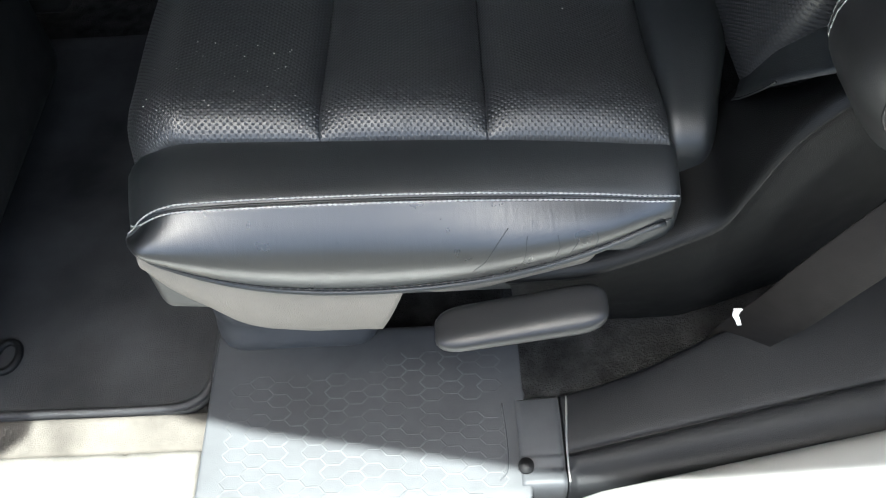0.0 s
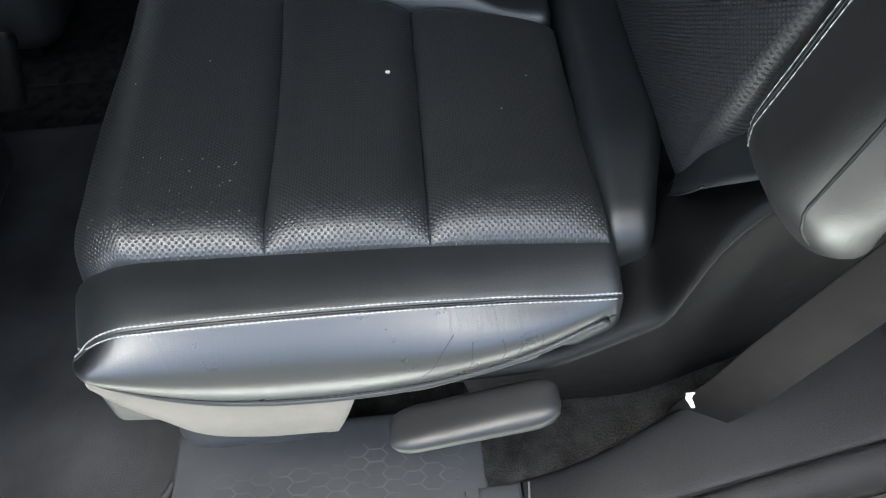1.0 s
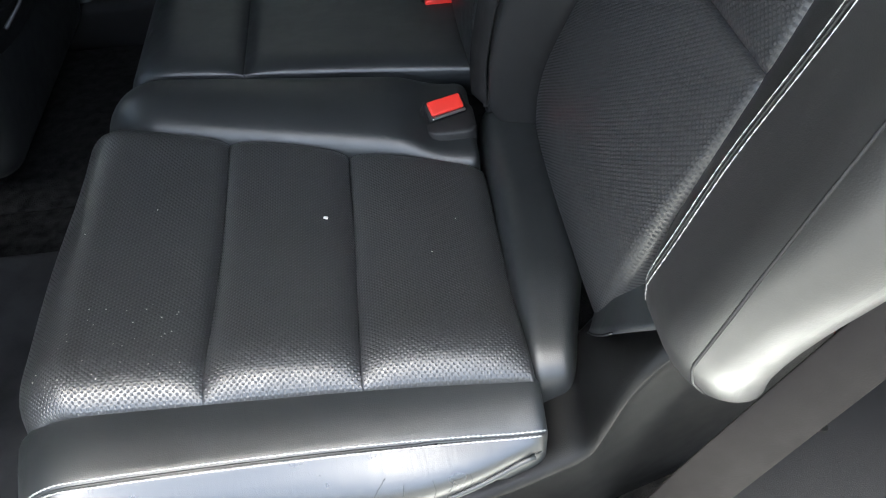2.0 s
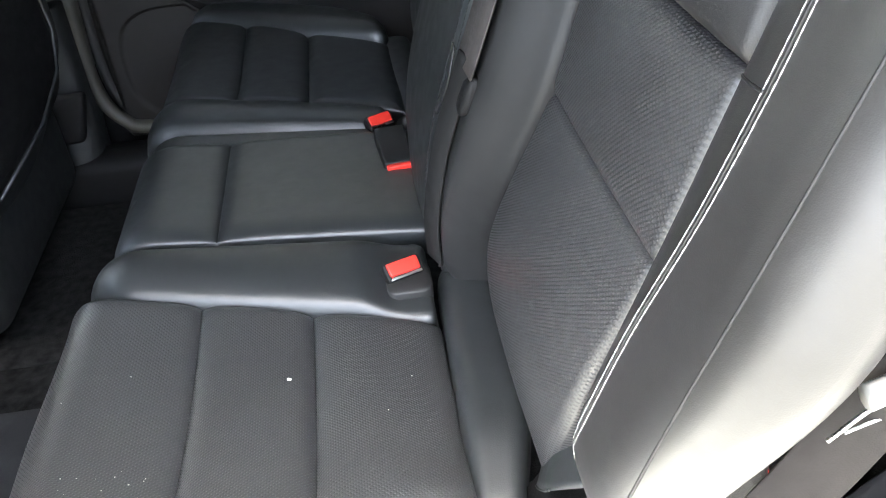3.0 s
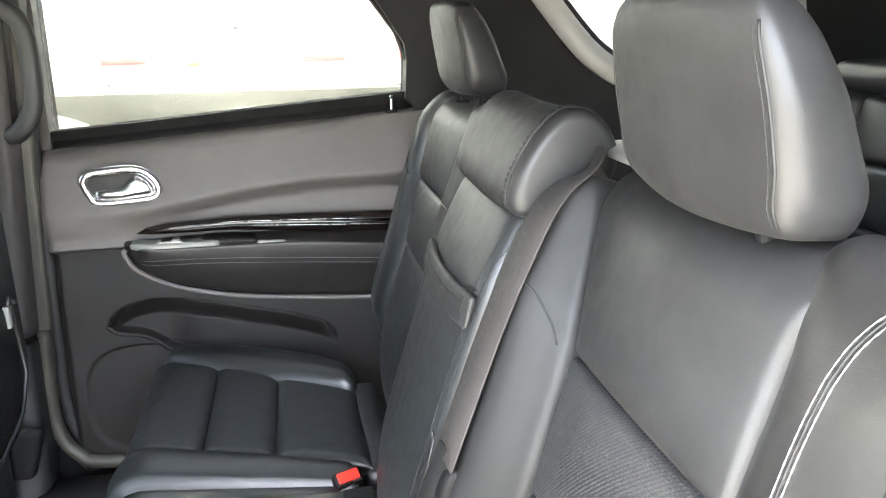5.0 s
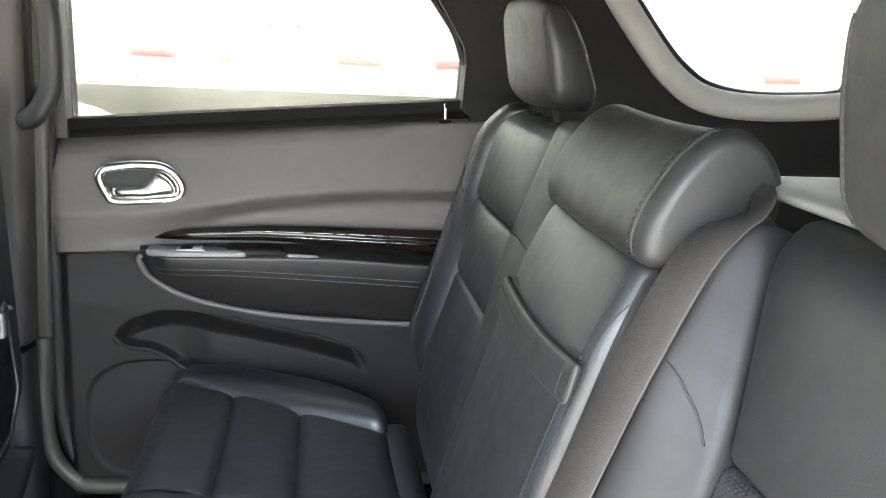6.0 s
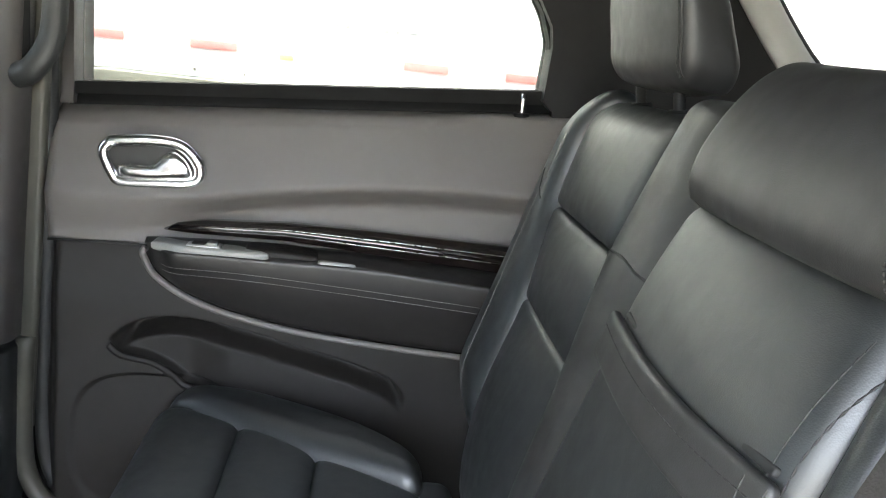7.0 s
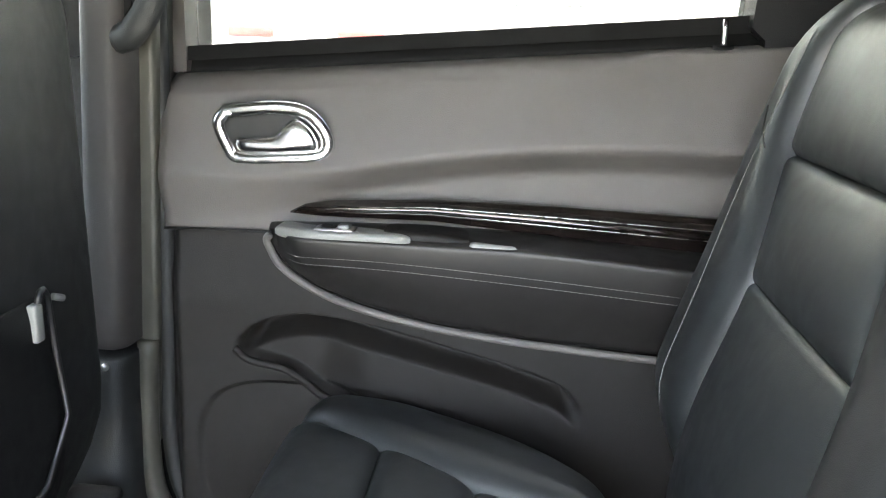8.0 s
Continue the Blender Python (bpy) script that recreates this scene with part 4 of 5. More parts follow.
far_back = far_cushion
FIN = [(0.86, 1.225), (0.976, 1.215), (1.03, 1.225), (1.14, 1.252), (1.25, 1.296), (1.36, 1.275), (1.40, 1.26)]
FOUT = [(0.86, 1.50), (1.0, 1.49), (1.13, 1.49), (1.20, 1.52), (1.25, 1.555), (1.34, 1.568), (1.39, 1.572)]
far_edge = lambda z: (soft(FIN, z), soft(FOUT, z))
back_panel(far_back, "back_panel", 1.25, 1.51, 0.88, 1.146, LEATHER, edge=far_edge, bulge=0.014)
back_panel(far_back, "back_panel", 1.25, 1.51, 1.142, 1.250, LEATHER, edge=far_edge, bulge=0.010)
top_panel(far_back, 1.25, 1.51, far_edge, LEATHER, 1.246, 1.395)
fo = outer_bolster(far_back, 1.485, 1.625, 0.93, 1.40, 0.020, -1, inner=lambda z: soft(FOUT, z) - 0.012)
fi = part("inner_bolster", rbox((-0.06, 0.0, 0.90), (0.024, 1.0, 1.40), (0.03, 0.3, 0.02), (3, 12, 24),
    lambda a, y, z: lean(1.13 + (soft(FIN, z) - 1.13) * y + 0.003, z, a * (0.35 + 0.65 * ease((1 - y) / 0.5)) if a > 0 else a)), BOLSTER, far_back)
part("back_shell", rbox((-0.12, 1.13, 0.90), (-0.045, 1.59, 1.375), 0.03, (3, 10, 12), lambda a, y, z: lean(y, z, a)), GREY_BACK, far_back)
part("stitching", stitches([tree(fo)], smooth_path([(-0.3, 1.545, 1.0), (-0.3, 1.55, 1.1), (-0.3, 1.565, 1.2), (-0.3, 1.57, 1.28), (-0.3, 1.568, 1.36)], 30), (1, 0, 0), 0.004, 0.003, 0.0006), DOOR_THREAD, far_back, "pale stitching")
for tr, path in (([tree(fo)], [(-0.3, 1.592, 1.287), (-0.3, 1.574, 1.266), (-0.3, 1.556, 1.252)]), ([tree(fi)], [(-0.3, 1.285, 1.250), (-0.3, 1.25, 1.262), (-0.3, 1.20, 1.268), (-0.3, 1.15, 1.262)])):
    run = laid(tr, smooth_path(path, 16), (1, 0, 0), 0.0)
    part("cross_seam", sweep([p for p, _ in run], circle(0.0013, 6)), RUBBER, far_back)
headrest(far_back, 1.400, 0.010, 0.008, 0.122)


# ---- closed far door ----
door = thing("rear_door", "closed rear door with grey-brown trim, chrome handle and leather armrest", "car door")
BELT = lambda x: 1.287 + 0.08 * (x + 0.375)
CREASE = [(-0.37, 1.172), (-0.213, 1.175), (-0.107, 1.195), (0.034, 1.217), (0.174, 1.227), (0.40, 1.229)]


def upper(x, k):
    """Upper door panel: k runs from the armrest line to the window sill."""
    zb, zc, z0 = BELT(x), soft(CREASE, x, 0.03), 1.102
    z = z0 + (zb - z0) * k
    if z > zc:
        t = (z - zc) / (zb - zc)
        b = 0.78 + 0.17 * ease((x - 0.16) / 0.06)
        y = 1.720 + 0.045 * t + 0.036 * max(0, (t - b) / (1 - b)) ** 1.6
    else:
        q = ease((x + 0.30) / 0.22)
        y = 1.720 + (0.010 + 0.027 * q) * ease((zc - z) / (0.060 - 0.022 * q))
    return (x + 0.004 * (1 - k), y + 0.004 * max(0, (-0.355 - x) / 0.02), z)


ks = [0.0, 0.03] + spread(0.06, 0.80, 34) + spread(0.81, 1.0, 16)
part("upper_panel", sheet(upper, spread(-0.370, 0.37, 60), ks, (0, 0.08, 0)), DOOR_SOFT, door, "grey-brown soft upper door panel")
PU = [(-0.280, 0.953), (-0.268, 0.971), (-0.238, 0.989), (-0.195, 0.999), (-0.145, 0.996), (-0.073, 0.983), (-0.003, 0.966), (0.068, 0.949), (0.138, 0.926), (0.162, 0.895)]
PL = [(-0.280, 0.951), (-0.260, 0.936), (-0.216, 0.930), (-0.187, 0.914), (-0.165, 0.896), (-0.130, 0.886), (-0.05, 0.875), (0.05, 0.862), (0.137, 0.852), (0.162, 0.880)]


def lower(x, z):
    """Lower door panel with a deep map pocket under an overhanging edge, and a shallow loudspeaker field."""
    y = 1.729 + 0.012 * ease((z - 1.0) / 0.1) - 0.006 * ease((0.95 - z) / 0.2)
    if -0.280 < x < 0.162:
        a, b = soft(PU, x, 0.006), soft(PL, x, 0.006)
        d, ends = a + 0.003 - z, ease((x + 0.280) / 0.03) * ease((0.162 - x) / 0.03)
        if d > 0 and z > b - 0.004:
            scoop = ease((-0.10 - x) / 0.08)
            slot = ease(d / 0.010) * (0.034 * (1 - ease((d - 0.014) / 0.024)) + 0.017 * scoop)
            y += slot * ends * ease((z - b + 0.004) / 0.014)
    sx, sz = (x + 0.205) / 0.13, (z - 0.795) / 0.115
    rr = (abs(sx) ** 3 + abs(sz) ** 3) ** (1 / 3)
    y += 0.005 * ease((1.0 - rr) / 0.06)
    y += 0.02 * ease((-0.352 - x) / 0.018)
    return (x, y, z)


part("lower_panel", sheet(lower, spread(-0.372, 0.37, 200), spread(0.65, 0.84, 40) + spread(0.842, 1.01, 130) + spread(1.012, 1.100, 30), (0, 0.012, 0)), DOOR_HARD, door, "dark plastic lower door panel with map pocket")
part("pocket_lip", sweep(smooth_path([(x, 1.727 - 0.005 * ease((x + 0.27) / 0.06) + 0.007 * ease((x + 0.18) / 0.06), z - 0.001) for x, z in PL if x < -0.10], 40), circle(0.005, 10, 0.005), up=(0, 1, 0)), DOOR_HARD, door, "rounded lower lip of the map pocket")
ARM_LOW = [(-0.231, 1.100), (-0.227, 1.089), (-0.213, 1.067), (-0.172, 1.040), (-0.113, 1.019), (-0.024, 1.001), (0.088, 0.989), (0.226, 0.980), (0.36, 0.976)]


def arm(x, k):
    zl, zt = soft(ARM_LOW, x, 0.004), 1.110 - 0.016 * ease((x - 0.05) / 0.3)
    g1 = ease((x + 0.232) / 0.05)
    if k < 0.72:
        z = zl + (zt - zl) * (k / 0.72) ** 0.9
        y = 1.726 - (0.048 * math.sin(k / 0.72 * math.pi / 2) ** 0.8) * g1
    else:
        t = (k - 0.72) / 0.28
        z = zt + 0.006 * math.sin(t * math.pi / 2)
        y = 1.726 - 0.048 * g1 + (0.016 + 0.048 * g1) * t
    return (x, y, z)


armrest = part("armrest", sheet(arm, spread(-0.231, 0.35, 70), spread(0, 1, 40), (0, 0.03, 0)), ARM_LEATHER, door, "padded leather door armrest")
fixed(armrest)
at2 = [tree(armrest)]
for dz in (0.0, -0.010):
    part("stitching", stitches(at2, smooth_path([(-0.202, 1.5, 1.086 + dz), (-0.093, 1.5, 1.087 + dz), (0.047, 1.5, 1.080 + dz), (0.30, 1.5, 1.063 + dz)], 30), (0, 1, 0), 0.004, 0.0016, 0.0006), DOOR_THREAD, armrest, "pale double stitching")
part("armrest_rim", sweep(smooth_path([(-0.227, 1.716, 1.104)] + [(x, 1.716, z - 0.003) for x, z in ARM_LOW], 60), circle(0.005, 8), up=(0, 1, 0)), DOOR_SOFT, door, "pale rim under the armrest")
part("arm_line", sweep([(-0.366, 1.730, 1.101), (-0.29, 1.728, 1.104), (-0.228, 1.724, 1.105)], circle(0.002, 6)), RUBBER, door)
TT = [(-0.208, 1.129), (-0.189, 1.139), (-0.155, 1.146), (-0.033, 1.153), (0.110, 1.152), (0.272, 1.148), (0.36, 1.145)]
TB = [(-0.208, 1.127), (-0.176, 1.126), (-0.032, 1.127), (0.113, 1.117), (0.263, 1.108), (0.36, 1.102)]
part("trim_strip", sheet(lambda x, k: (x, 1.742 - 0.012 * math.sin(math.pi * (0.08 + 0.84 * k)) ** 0.6 * ease((x + 0.215) / 0.06) - 0.003 - 0.005 * (math.exp(-((k - 0.72) / 0.07) ** 2) + math.exp(-((k - 0.38) / 0.07) ** 2)) * ease((x + 0.19) / 0.05), curve(x, TB) + (curve(x, TT) - curve(x, TB)) * k), spread(-0.208, 0.355, 60), spread(0, 1, 44), (0, 0.015, 0)), WOOD, door, "glossy dark wood-look trim strip")
# Two reflections in the glossy strip, drawn as thin steel lines.
for k, x0 in ((0.70, -0.12), (0.40, -0.06)):
    part("reflection_line", sweep([(x, 1.7235 - 0.0008 * math.sin(9 * x), curve(x, TB) + (curve(x, TT) - curve(x, TB)) * k) for x in spread(x0, 0.345, 30)], circle(0.0005, 6), up=(0, 1, 0)), STEEL, door, "thin bright line standing for a reflection in the gloss trim")
part("switch_plate", rbox((-0.216, 1.680, 1.106), (-0.052, 1.718, 1.1195), (0.012, 0.006, 0.005), (20, 4, 1), lambda x, y, z: (x, y + 0.016 * ease((-0.17 - x) / 0.05) - 0.85 * max(0, y - 1.684) * ease((x + 0.105) / 0.05), z)), SILVER, door, "silver window switch plate with a tapering end")
sw = part("switch_bezel", rbox((-0.166, 1.686, 1.116), (-0.118, 1.711, 1.1215), (0.004, 0.004, 0.002), (2, 2, 1)), STEEL, door, "bright bezel round the window switch")
part("window_switch", rbox((-0.159, 1.690, 1.119), (-0.140, 1.707, 1.1245), 0.003, (2, 2, 1), lambda x, y, z: (x, y, z - 0.12 * (x + 0.159))), PLASTIC, sw, "dark window switch")
part("switch_tip", rbox((-0.139, 1.690, 1.119), (-0.124, 1.707, 1.1255), 0.003, (2, 2, 1)), SILVER, sw)
part("pull_cup", rbox((-0.090, 1.691, 1.086), (0.016, 1.745, 1.1215), (0.016, 0.010, 0.006), (10, 4, 2), lambda x, y, z: (x, y, z - 0.004 * ease((x + 0.03) / 0.05))), DOOR_HARD, door, "brown pull cup under the trim")
part("switch_plate_end", rbox((0.016, 1.681, 1.104), (0.070, 1.692, 1.1165), (0.006, 0.005, 0.004), (8, 3, 1), lambda x, y, z: (x, y - 0.8 * max(0, y - 1.683) * ease((x - 0.02) / 0.05), z - 0.04 * x)), SILVER, door, "silver wedge beyond the pull cup")
# handle
HB = [(-0.277, 1.256), (-0.22, 1.262), (-0.182, 1.258), (-0.160, 1.238), (-0.155, 1.219), (-0.166, 1.207), (-0.20, 1.203), (-0.262, 1.200), (-0.276, 1.212), (-0.287, 1.240)]
ring = [Vector((x - 0.004, 1.729, z - 0.008)) for x, z in HB]
ring = smooth_path(ring + [ring[0]], 60)[:-1]
handle = part("handle_bezel", sweep(ring, circle(0.0085, 10, 0.0065), up=(0, 1, 0), closed=True), CHROME, door, "chrome handle surround")
part("handle_cup", prism([(p.x, p.z) for p in ring[::3]], 1.733, 1.738), RUBBER, handle, "dark recess", sharp=True)
LEVER_EDGE = [(-0.267, 1.224), (-0.248, 1.227), (-0.220, 1.229), (-0.206, 1.243), (-0.191, 1.250), (-0.174, 1.239), (-0.165, 1.222), (-0.169, 1.212), (-0.192, 1.210), (-0.248, 1.207), (-0.264, 1.211)]
edge = smooth_path([Vector((x - 0.004, 0, z - 0.008)) for x, z in LEVER_EDGE + LEVER_EDGE[:1]], 48)[:-1]


def lever_skin():
    """A domed paddle: rings that shrink towards its spine."""
    n, v, f = len(edge), [], []
    for k, y in ((1.0, 1.736), (1.0, 1.729), (0.93, 1.7255), (0.75, 1.7225), (0.4, 1.7205), (0.05, 1.720)):
        for p in edge:
            cz = 1.2085 + 0.012 * ease((p.x + 0.225) / 0.05)
            cx = max(-0.255, min(-0.180, p.x))
            v.append((cx + (p.x - cx) * k, y, cz + (p.z - cz) * k))
    for r in range(5):
        f += [(r * n + i, r * n + (i + 1) % n, (r + 1) * n + (i + 1) % n, (r + 1) * n + i) for i in range(n)]
    f.append(tuple(range(5 * n, 6 * n)))
    return v, f


fixed(part("handle_lever", lever_skin(), CHROME, handle, "chrome pull lever"))
part("lock_pin", sweep([(0.291, 1.776, 1.335), (0.291, 1.776, 1.346), (0.291, 1.776, 1.360), (0.291, 1.776, 1.370)], circle(0.0036, 10), up=(0, 1, 0)), CHROME, door, "chrome lock pin")
part("lock_collar", sweep([(0.291, 1.776, 1.330), (0.291, 1.776, 1.341)], circle(0.012, 14, 0.009), up=(0, 1, 0)), PLASTIC, door)

WIN = [(-0.366, 1.301), (0.336, 1.357), (0.341, 1.45), (0.323, 1.50), (0.259, 1.587), (0.196, 1.675), (-0.366, 1.675)]
part("window_frame", sweep([(x, 1.815, z) for x, z in WIN], [(0.0, -0.025), (0.02, -0.025), (0.02, 0.025), (0.0, 0.025)], up=(0, 1, 0), closed=True), SEAL, door, "black window frame", sharp=True)
part("belt_seal", sheet(lambda x, k: (x, 1.795 + 0.012 * k, BELT(x) - 0.004 + 0.028 * k), spread(-0.360, 0.34, 20), [0, 0.3, 0.7, 1.0], (0, 0.03, -0.002)), SEAL, door, "black rubber window seal")
part("frame_corner", prism([(-0.385, 1.286), (-0.351, 1.289), (-0.351, 1.70), (-0.385, 1.70)], 1.785, 1.84), PILLAR, door, sharp=True)
part("pane", prism([(x, z) for x, z in WIN], 1.822, 1.826), PRIVACY, door, "lightly tinted window pane", sharp=True)
part("outer_skin", prism([(-0.36, 0.5), (0.40, 0.5), (0.42, 1.0), (0.35, 1.34), (-0.36, 1.29)], 1.86, 1.90), PAINT, door, sharp=True)
part("door_seal", sweep(smooth_path([(-0.374, 1.762, 1.69), (-0.375, 1.760, 1.30), (-0.378, 1.757, 1.0), (-0.381, 1.752, 0.82), (-0.367, 1.748, 0.73), (-0.327, 1.745, 0.69), (-0.25, 1.745, 0.675)], 50), circle(0.013, 8), up=(0, 1, 0)), RUBBER, door, "black door seal")

# pillar beside the door, with belt guide
pillar = thing("pillar_trim", "grey-brown centre pillar trim with lower cover and screw", "pillar trim", kind="structure")
part("upper_trim", rbox((-0.462, 1.685, 0.948), (-0.405, 1.80, 1.70), (0.018, 0.03, 0.006), (4, 4, 16), lambda x, y, z: (x + 0.05 * (z - 0.96), y + 0.02 * (z - 0.96) ** 2, z)), PILLAR, pillar)
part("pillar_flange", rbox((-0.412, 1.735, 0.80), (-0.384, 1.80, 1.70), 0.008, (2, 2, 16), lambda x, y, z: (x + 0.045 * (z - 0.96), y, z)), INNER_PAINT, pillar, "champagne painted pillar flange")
part("lower_cover", rbox((-0.468, 1.680, 0.60), (-0.405, 1.80, 0.944), (0.02, 0.03, 0.006), (5, 4, 12), lambda x, y, z: (x - 0.10 * ease((0.92 - z) / 0.3) * (-0.405 - x) / 0.063, y - 0.05 * ease((0.85 - z) / 0.22), z)), GREY_BACK, pillar, "dark lower pillar cover")
part("screw", sweep([(-0.428, 1.684, 0.932), (-0.428, 1.677, 0.932)], circle(0.005, 10), up=(0, 0, 1)), STEEL, pillar)
part("belt_guide", sweep(smooth_path([(-0.43, 1.71, 1.555), (-0.385, 1.69, 1.55), (-0.345, 1.685, 1.515), (-0.338, 1.685, 1.445), (-0.345, 1.69, 1.378), (-0.37, 1.69, 1.336), (-0.395, 1.70, 1.326)], 40), circle(0.017, 10, 0.012), up=(0, 1, 0)), GREY_BACK, pillar, "looped belt guide")
part("belt", sweep([(-0.40, 1.705, 1.70), (-0.40, 1.705, 1.34)], slab(0.045, 0.002), up=(0, 1, 0)), WEB_BLACK, pillar)
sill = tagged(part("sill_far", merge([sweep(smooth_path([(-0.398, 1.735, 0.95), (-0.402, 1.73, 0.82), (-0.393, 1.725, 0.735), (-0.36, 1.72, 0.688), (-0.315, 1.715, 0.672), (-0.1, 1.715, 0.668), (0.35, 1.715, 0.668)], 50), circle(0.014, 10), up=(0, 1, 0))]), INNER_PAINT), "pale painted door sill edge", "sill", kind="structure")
tagged(part("sill_trim_far", rbox((-0.55, 1.62, 0.50), (0.4, 1.72, 0.655), (0.02, 0.04, 0.03), (12, 4, 3)), PLASTIC), "dark plastic sill trim", "sill", kind="structure")

# ---- near floor: mats, step plate, sill ----
mat1 = tagged(part("floor_mat", rbox((-0.60, 0.478, 0.556), (-0.226, 1.05, 0.568), (0.03, 0.03, 0.004), (16, 20, 1)), CARPET), "dark carpet floor mat with bound edge", "floor mat")
part("mat_edge", sweep(smooth_path([(-0.59, 0.482, 0.566), (-0.40, 0.482, 0.566), (-0.28, 0.482, 0.566), (-0.245, 0.488, 0.566), (-0.231, 0.506, 0.566), (-0.228, 0.54, 0.566), (-0.228, 0.80, 0.566), (-0.228, 1.04, 0.566)], 60), circle(0.0045, 8)), MAT_EDGE, mat1, "dark bound edge")
part("fastener", sweep([(-0.442 + 0.012 * math.cos(k * math.pi / 12), 0.545 + 0.017 * math.sin(k * math.pi / 12), 0.570) for k in range(24)], circle(0.004, 8), closed=True), PLASTIC, mat1, "black round mat fastener")
# Same kind of mat as the near one, darkened to stand for shade.
tagged(part("floor_mat", rbox((-0.60, 1.15, 0.556), (-0.24, 1.61, 0.566), (0.03, 0.03, 0.004), (12, 12, 1)), SHADED_CARPET), "dark carpet floor mat", "floor mat")
tagged(part("carpet_edge", rbox((-0.58, 0.44, 0.55), (-0.222, 0.480, 0.562), 0.005, (14, 4, 1)), DUSTY), "dusty pale carpet strip at the doorway", "carpet", kind="structure")
plate = thing("step_plate", "grey rubber step plate with raised hexagon pattern", "step plate")
part("plate", rbox((-0.222, 0.37, 0.57), (0.072, 0.548, 0.592), (0.004, 0.012, 0.004), (14, 10, 1), lambda x, y, z: (x, y, z)), RUBBER_MAT, plate)
part("plate_back", rbox((-0.222, 0.536, 0.575), (-0.060, 0.60, 0.66), (0.03, 0.03, 0.03), (10, 4, 4), lambda x, y, z: (x, y - 0.012 * ease((0.62 - z) / 0.03), z)), RUBBER_MAT, plate)
part("plate_border", sweep(smooth_path([(0.050, 0.460, 0.592), (0.052, 0.425, 0.592), (0.051, 0.398, 0.592), (0.044, 0.388, 0.592)], 16), [(-0.0012, -0.001), (0.0012, -0.001), (0.0004, 0.0007), (-0.0004, 0.0007)]), RUBBER_MAT, plate)


def hexes():
    """Raised hexagon outlines in staggered columns, wider than deep; each shared side is one rib."""
    w, d, sides = 0.0118, 0.0064, {}
    for i in range(15):
        for j in range(11):
            cx, cy = -0.190 + i * w * 1.5, 0.383 + j * d * 2 + (d if i % 2 else 0)
            if cx > 0.044 or cy > 0.512 or (0.447 < cy < 0.468 and cx > -0.03) or (cx < -0.06 and cy > 0.497):
                continue
            pts = [(round(cx + w * a, 5), round(cy + d * b, 5)) for a, b in ((1, 0), (0.5, 1), (-0.5, 1), (-1, 0), (-0.5, -1), (0.5, -1))]
            for a, b in zip(pts, pts[1:] + pts[:1]):
                sides[tuple(sorted((round(q[0] * 800), round(q[1] * 800)) for q in (a, b)))] = (a, b)
    V, F = [], []
    for n, (a, b) in enumerate(sides.values()):
        if n % 9 == 4:
            continue
        a, b = Vector((*a, 0.5917)), Vector((*b, 0.5917))
        t = (b - a).normalized()
        r = Vector((-t.y, t.x, 0))
        o = len(V)
        for p, lift in ((a - t * 0.0004, 0), (a.lerp(b, 0.2), 1), (a.lerp(b, 0.8), 1), (b + t * 0.0004, 0)):
            V += [p + r * 0.0014, p + Vector((0, 0, 0.0005 + 0.0003 * lift)), p - r * 0.0014]
        for k in (0, 3, 6):
            F += [(o + k, o + k + 1, o + k + 4, o + k + 3), (o + k + 1, o + k + 2, o + k + 5, o + k + 4)]
    return V, F


tagged(part("hexagon_ribs", hexes(), WORN_RUBBER, plate, "raised hexagon outlines, worn paler"), kind="stuff")
SILL_TOP = [(0.04, 0.464), (0.11, 0.465), (0.174, 0.478), (0.233, 0.501), (0.319, 0.533), (0.411, 0.567), (0.95, 0.76)]


def sill_skin(x, k):
    """Sill trim in section: outer roll, crease, broad sloping face, rounded inner edge."""
    d, e = max(0.0, x - 0.10), ease((x - 0.100) / 0.012)
    yl, yr, yt = 0.386 + 0.105 * max(0, x - 0.13), 0.409 + 0.15 * max(0, x - 0.105), soft(SILL_TOP, x)
    zl, zr, zt = 0.5835 + 0.10 * d, 0.5935 + 0.12 * d, 0.5940 + 0.18 * d
    pts = [(yl - 0.010, zl - 0.05), (yl - 0.006, zl - 0.004 + 0.008 * (1 - e)), (yl + 0.004, zl + 0.006 + 0.0035 * (1 - e)), ((yl + yr) / 2, (zl + zr) / 2 + 0.002 + 0.006 * e), (yr - 0.004, zr + 0.003 * e), (yr, zr - 0.003 * e),
           (yr + 0.006, zr + 0.001), ((yr + yt) / 2, (zr + zt) / 2 + 0.002), (yt - 0.008, zt), (yt, zt - 0.004), (yt + 0.004, zt - 0.02), (yt + 0.006, zt - 0.07)]
    p = smooth_path([(x, y, z) for y, z in pts], 44)[int(k)]
    return (p.x, p.y, p.z)


sn = fixed(tagged(part("sill_near", sheet(sill_skin, spread(0.103, 0.14, 24) + spread(0.15, 0.95, 50), range(45), (0, 0.004, -0.01)), SILL_PLASTIC), "dark plastic door sill trim", "sill", kind="structure"))
sn_tree = [tree(sn)]
part("sill_joint", sweep([p for p, _ in laid(sn_tree, smooth_path([(0.1035, 0.384, 0.9), (0.1045, 0.42, 0.9), (0.109, 0.463, 0.9)], 20), (0, 0, -1), 0.0002)], circle(0.0009, 6)), SILVER, sn, "pale worn edge of the joint")
fixed(part("plate_end", sheet(sill_skin, spread(0.0625, 0.1015, 8), range(45), (0, 0.004, -0.01)), RUBBER_MAT, plate, "plain end of the step plate"))
part("clip", sweep([(0.067, 0.399, 0.591), (0.067, 0.399, 0.5965)], circle(0.007, 14), up=(0, 1, 0)), PLASTIC, plate, "round plastic clip")
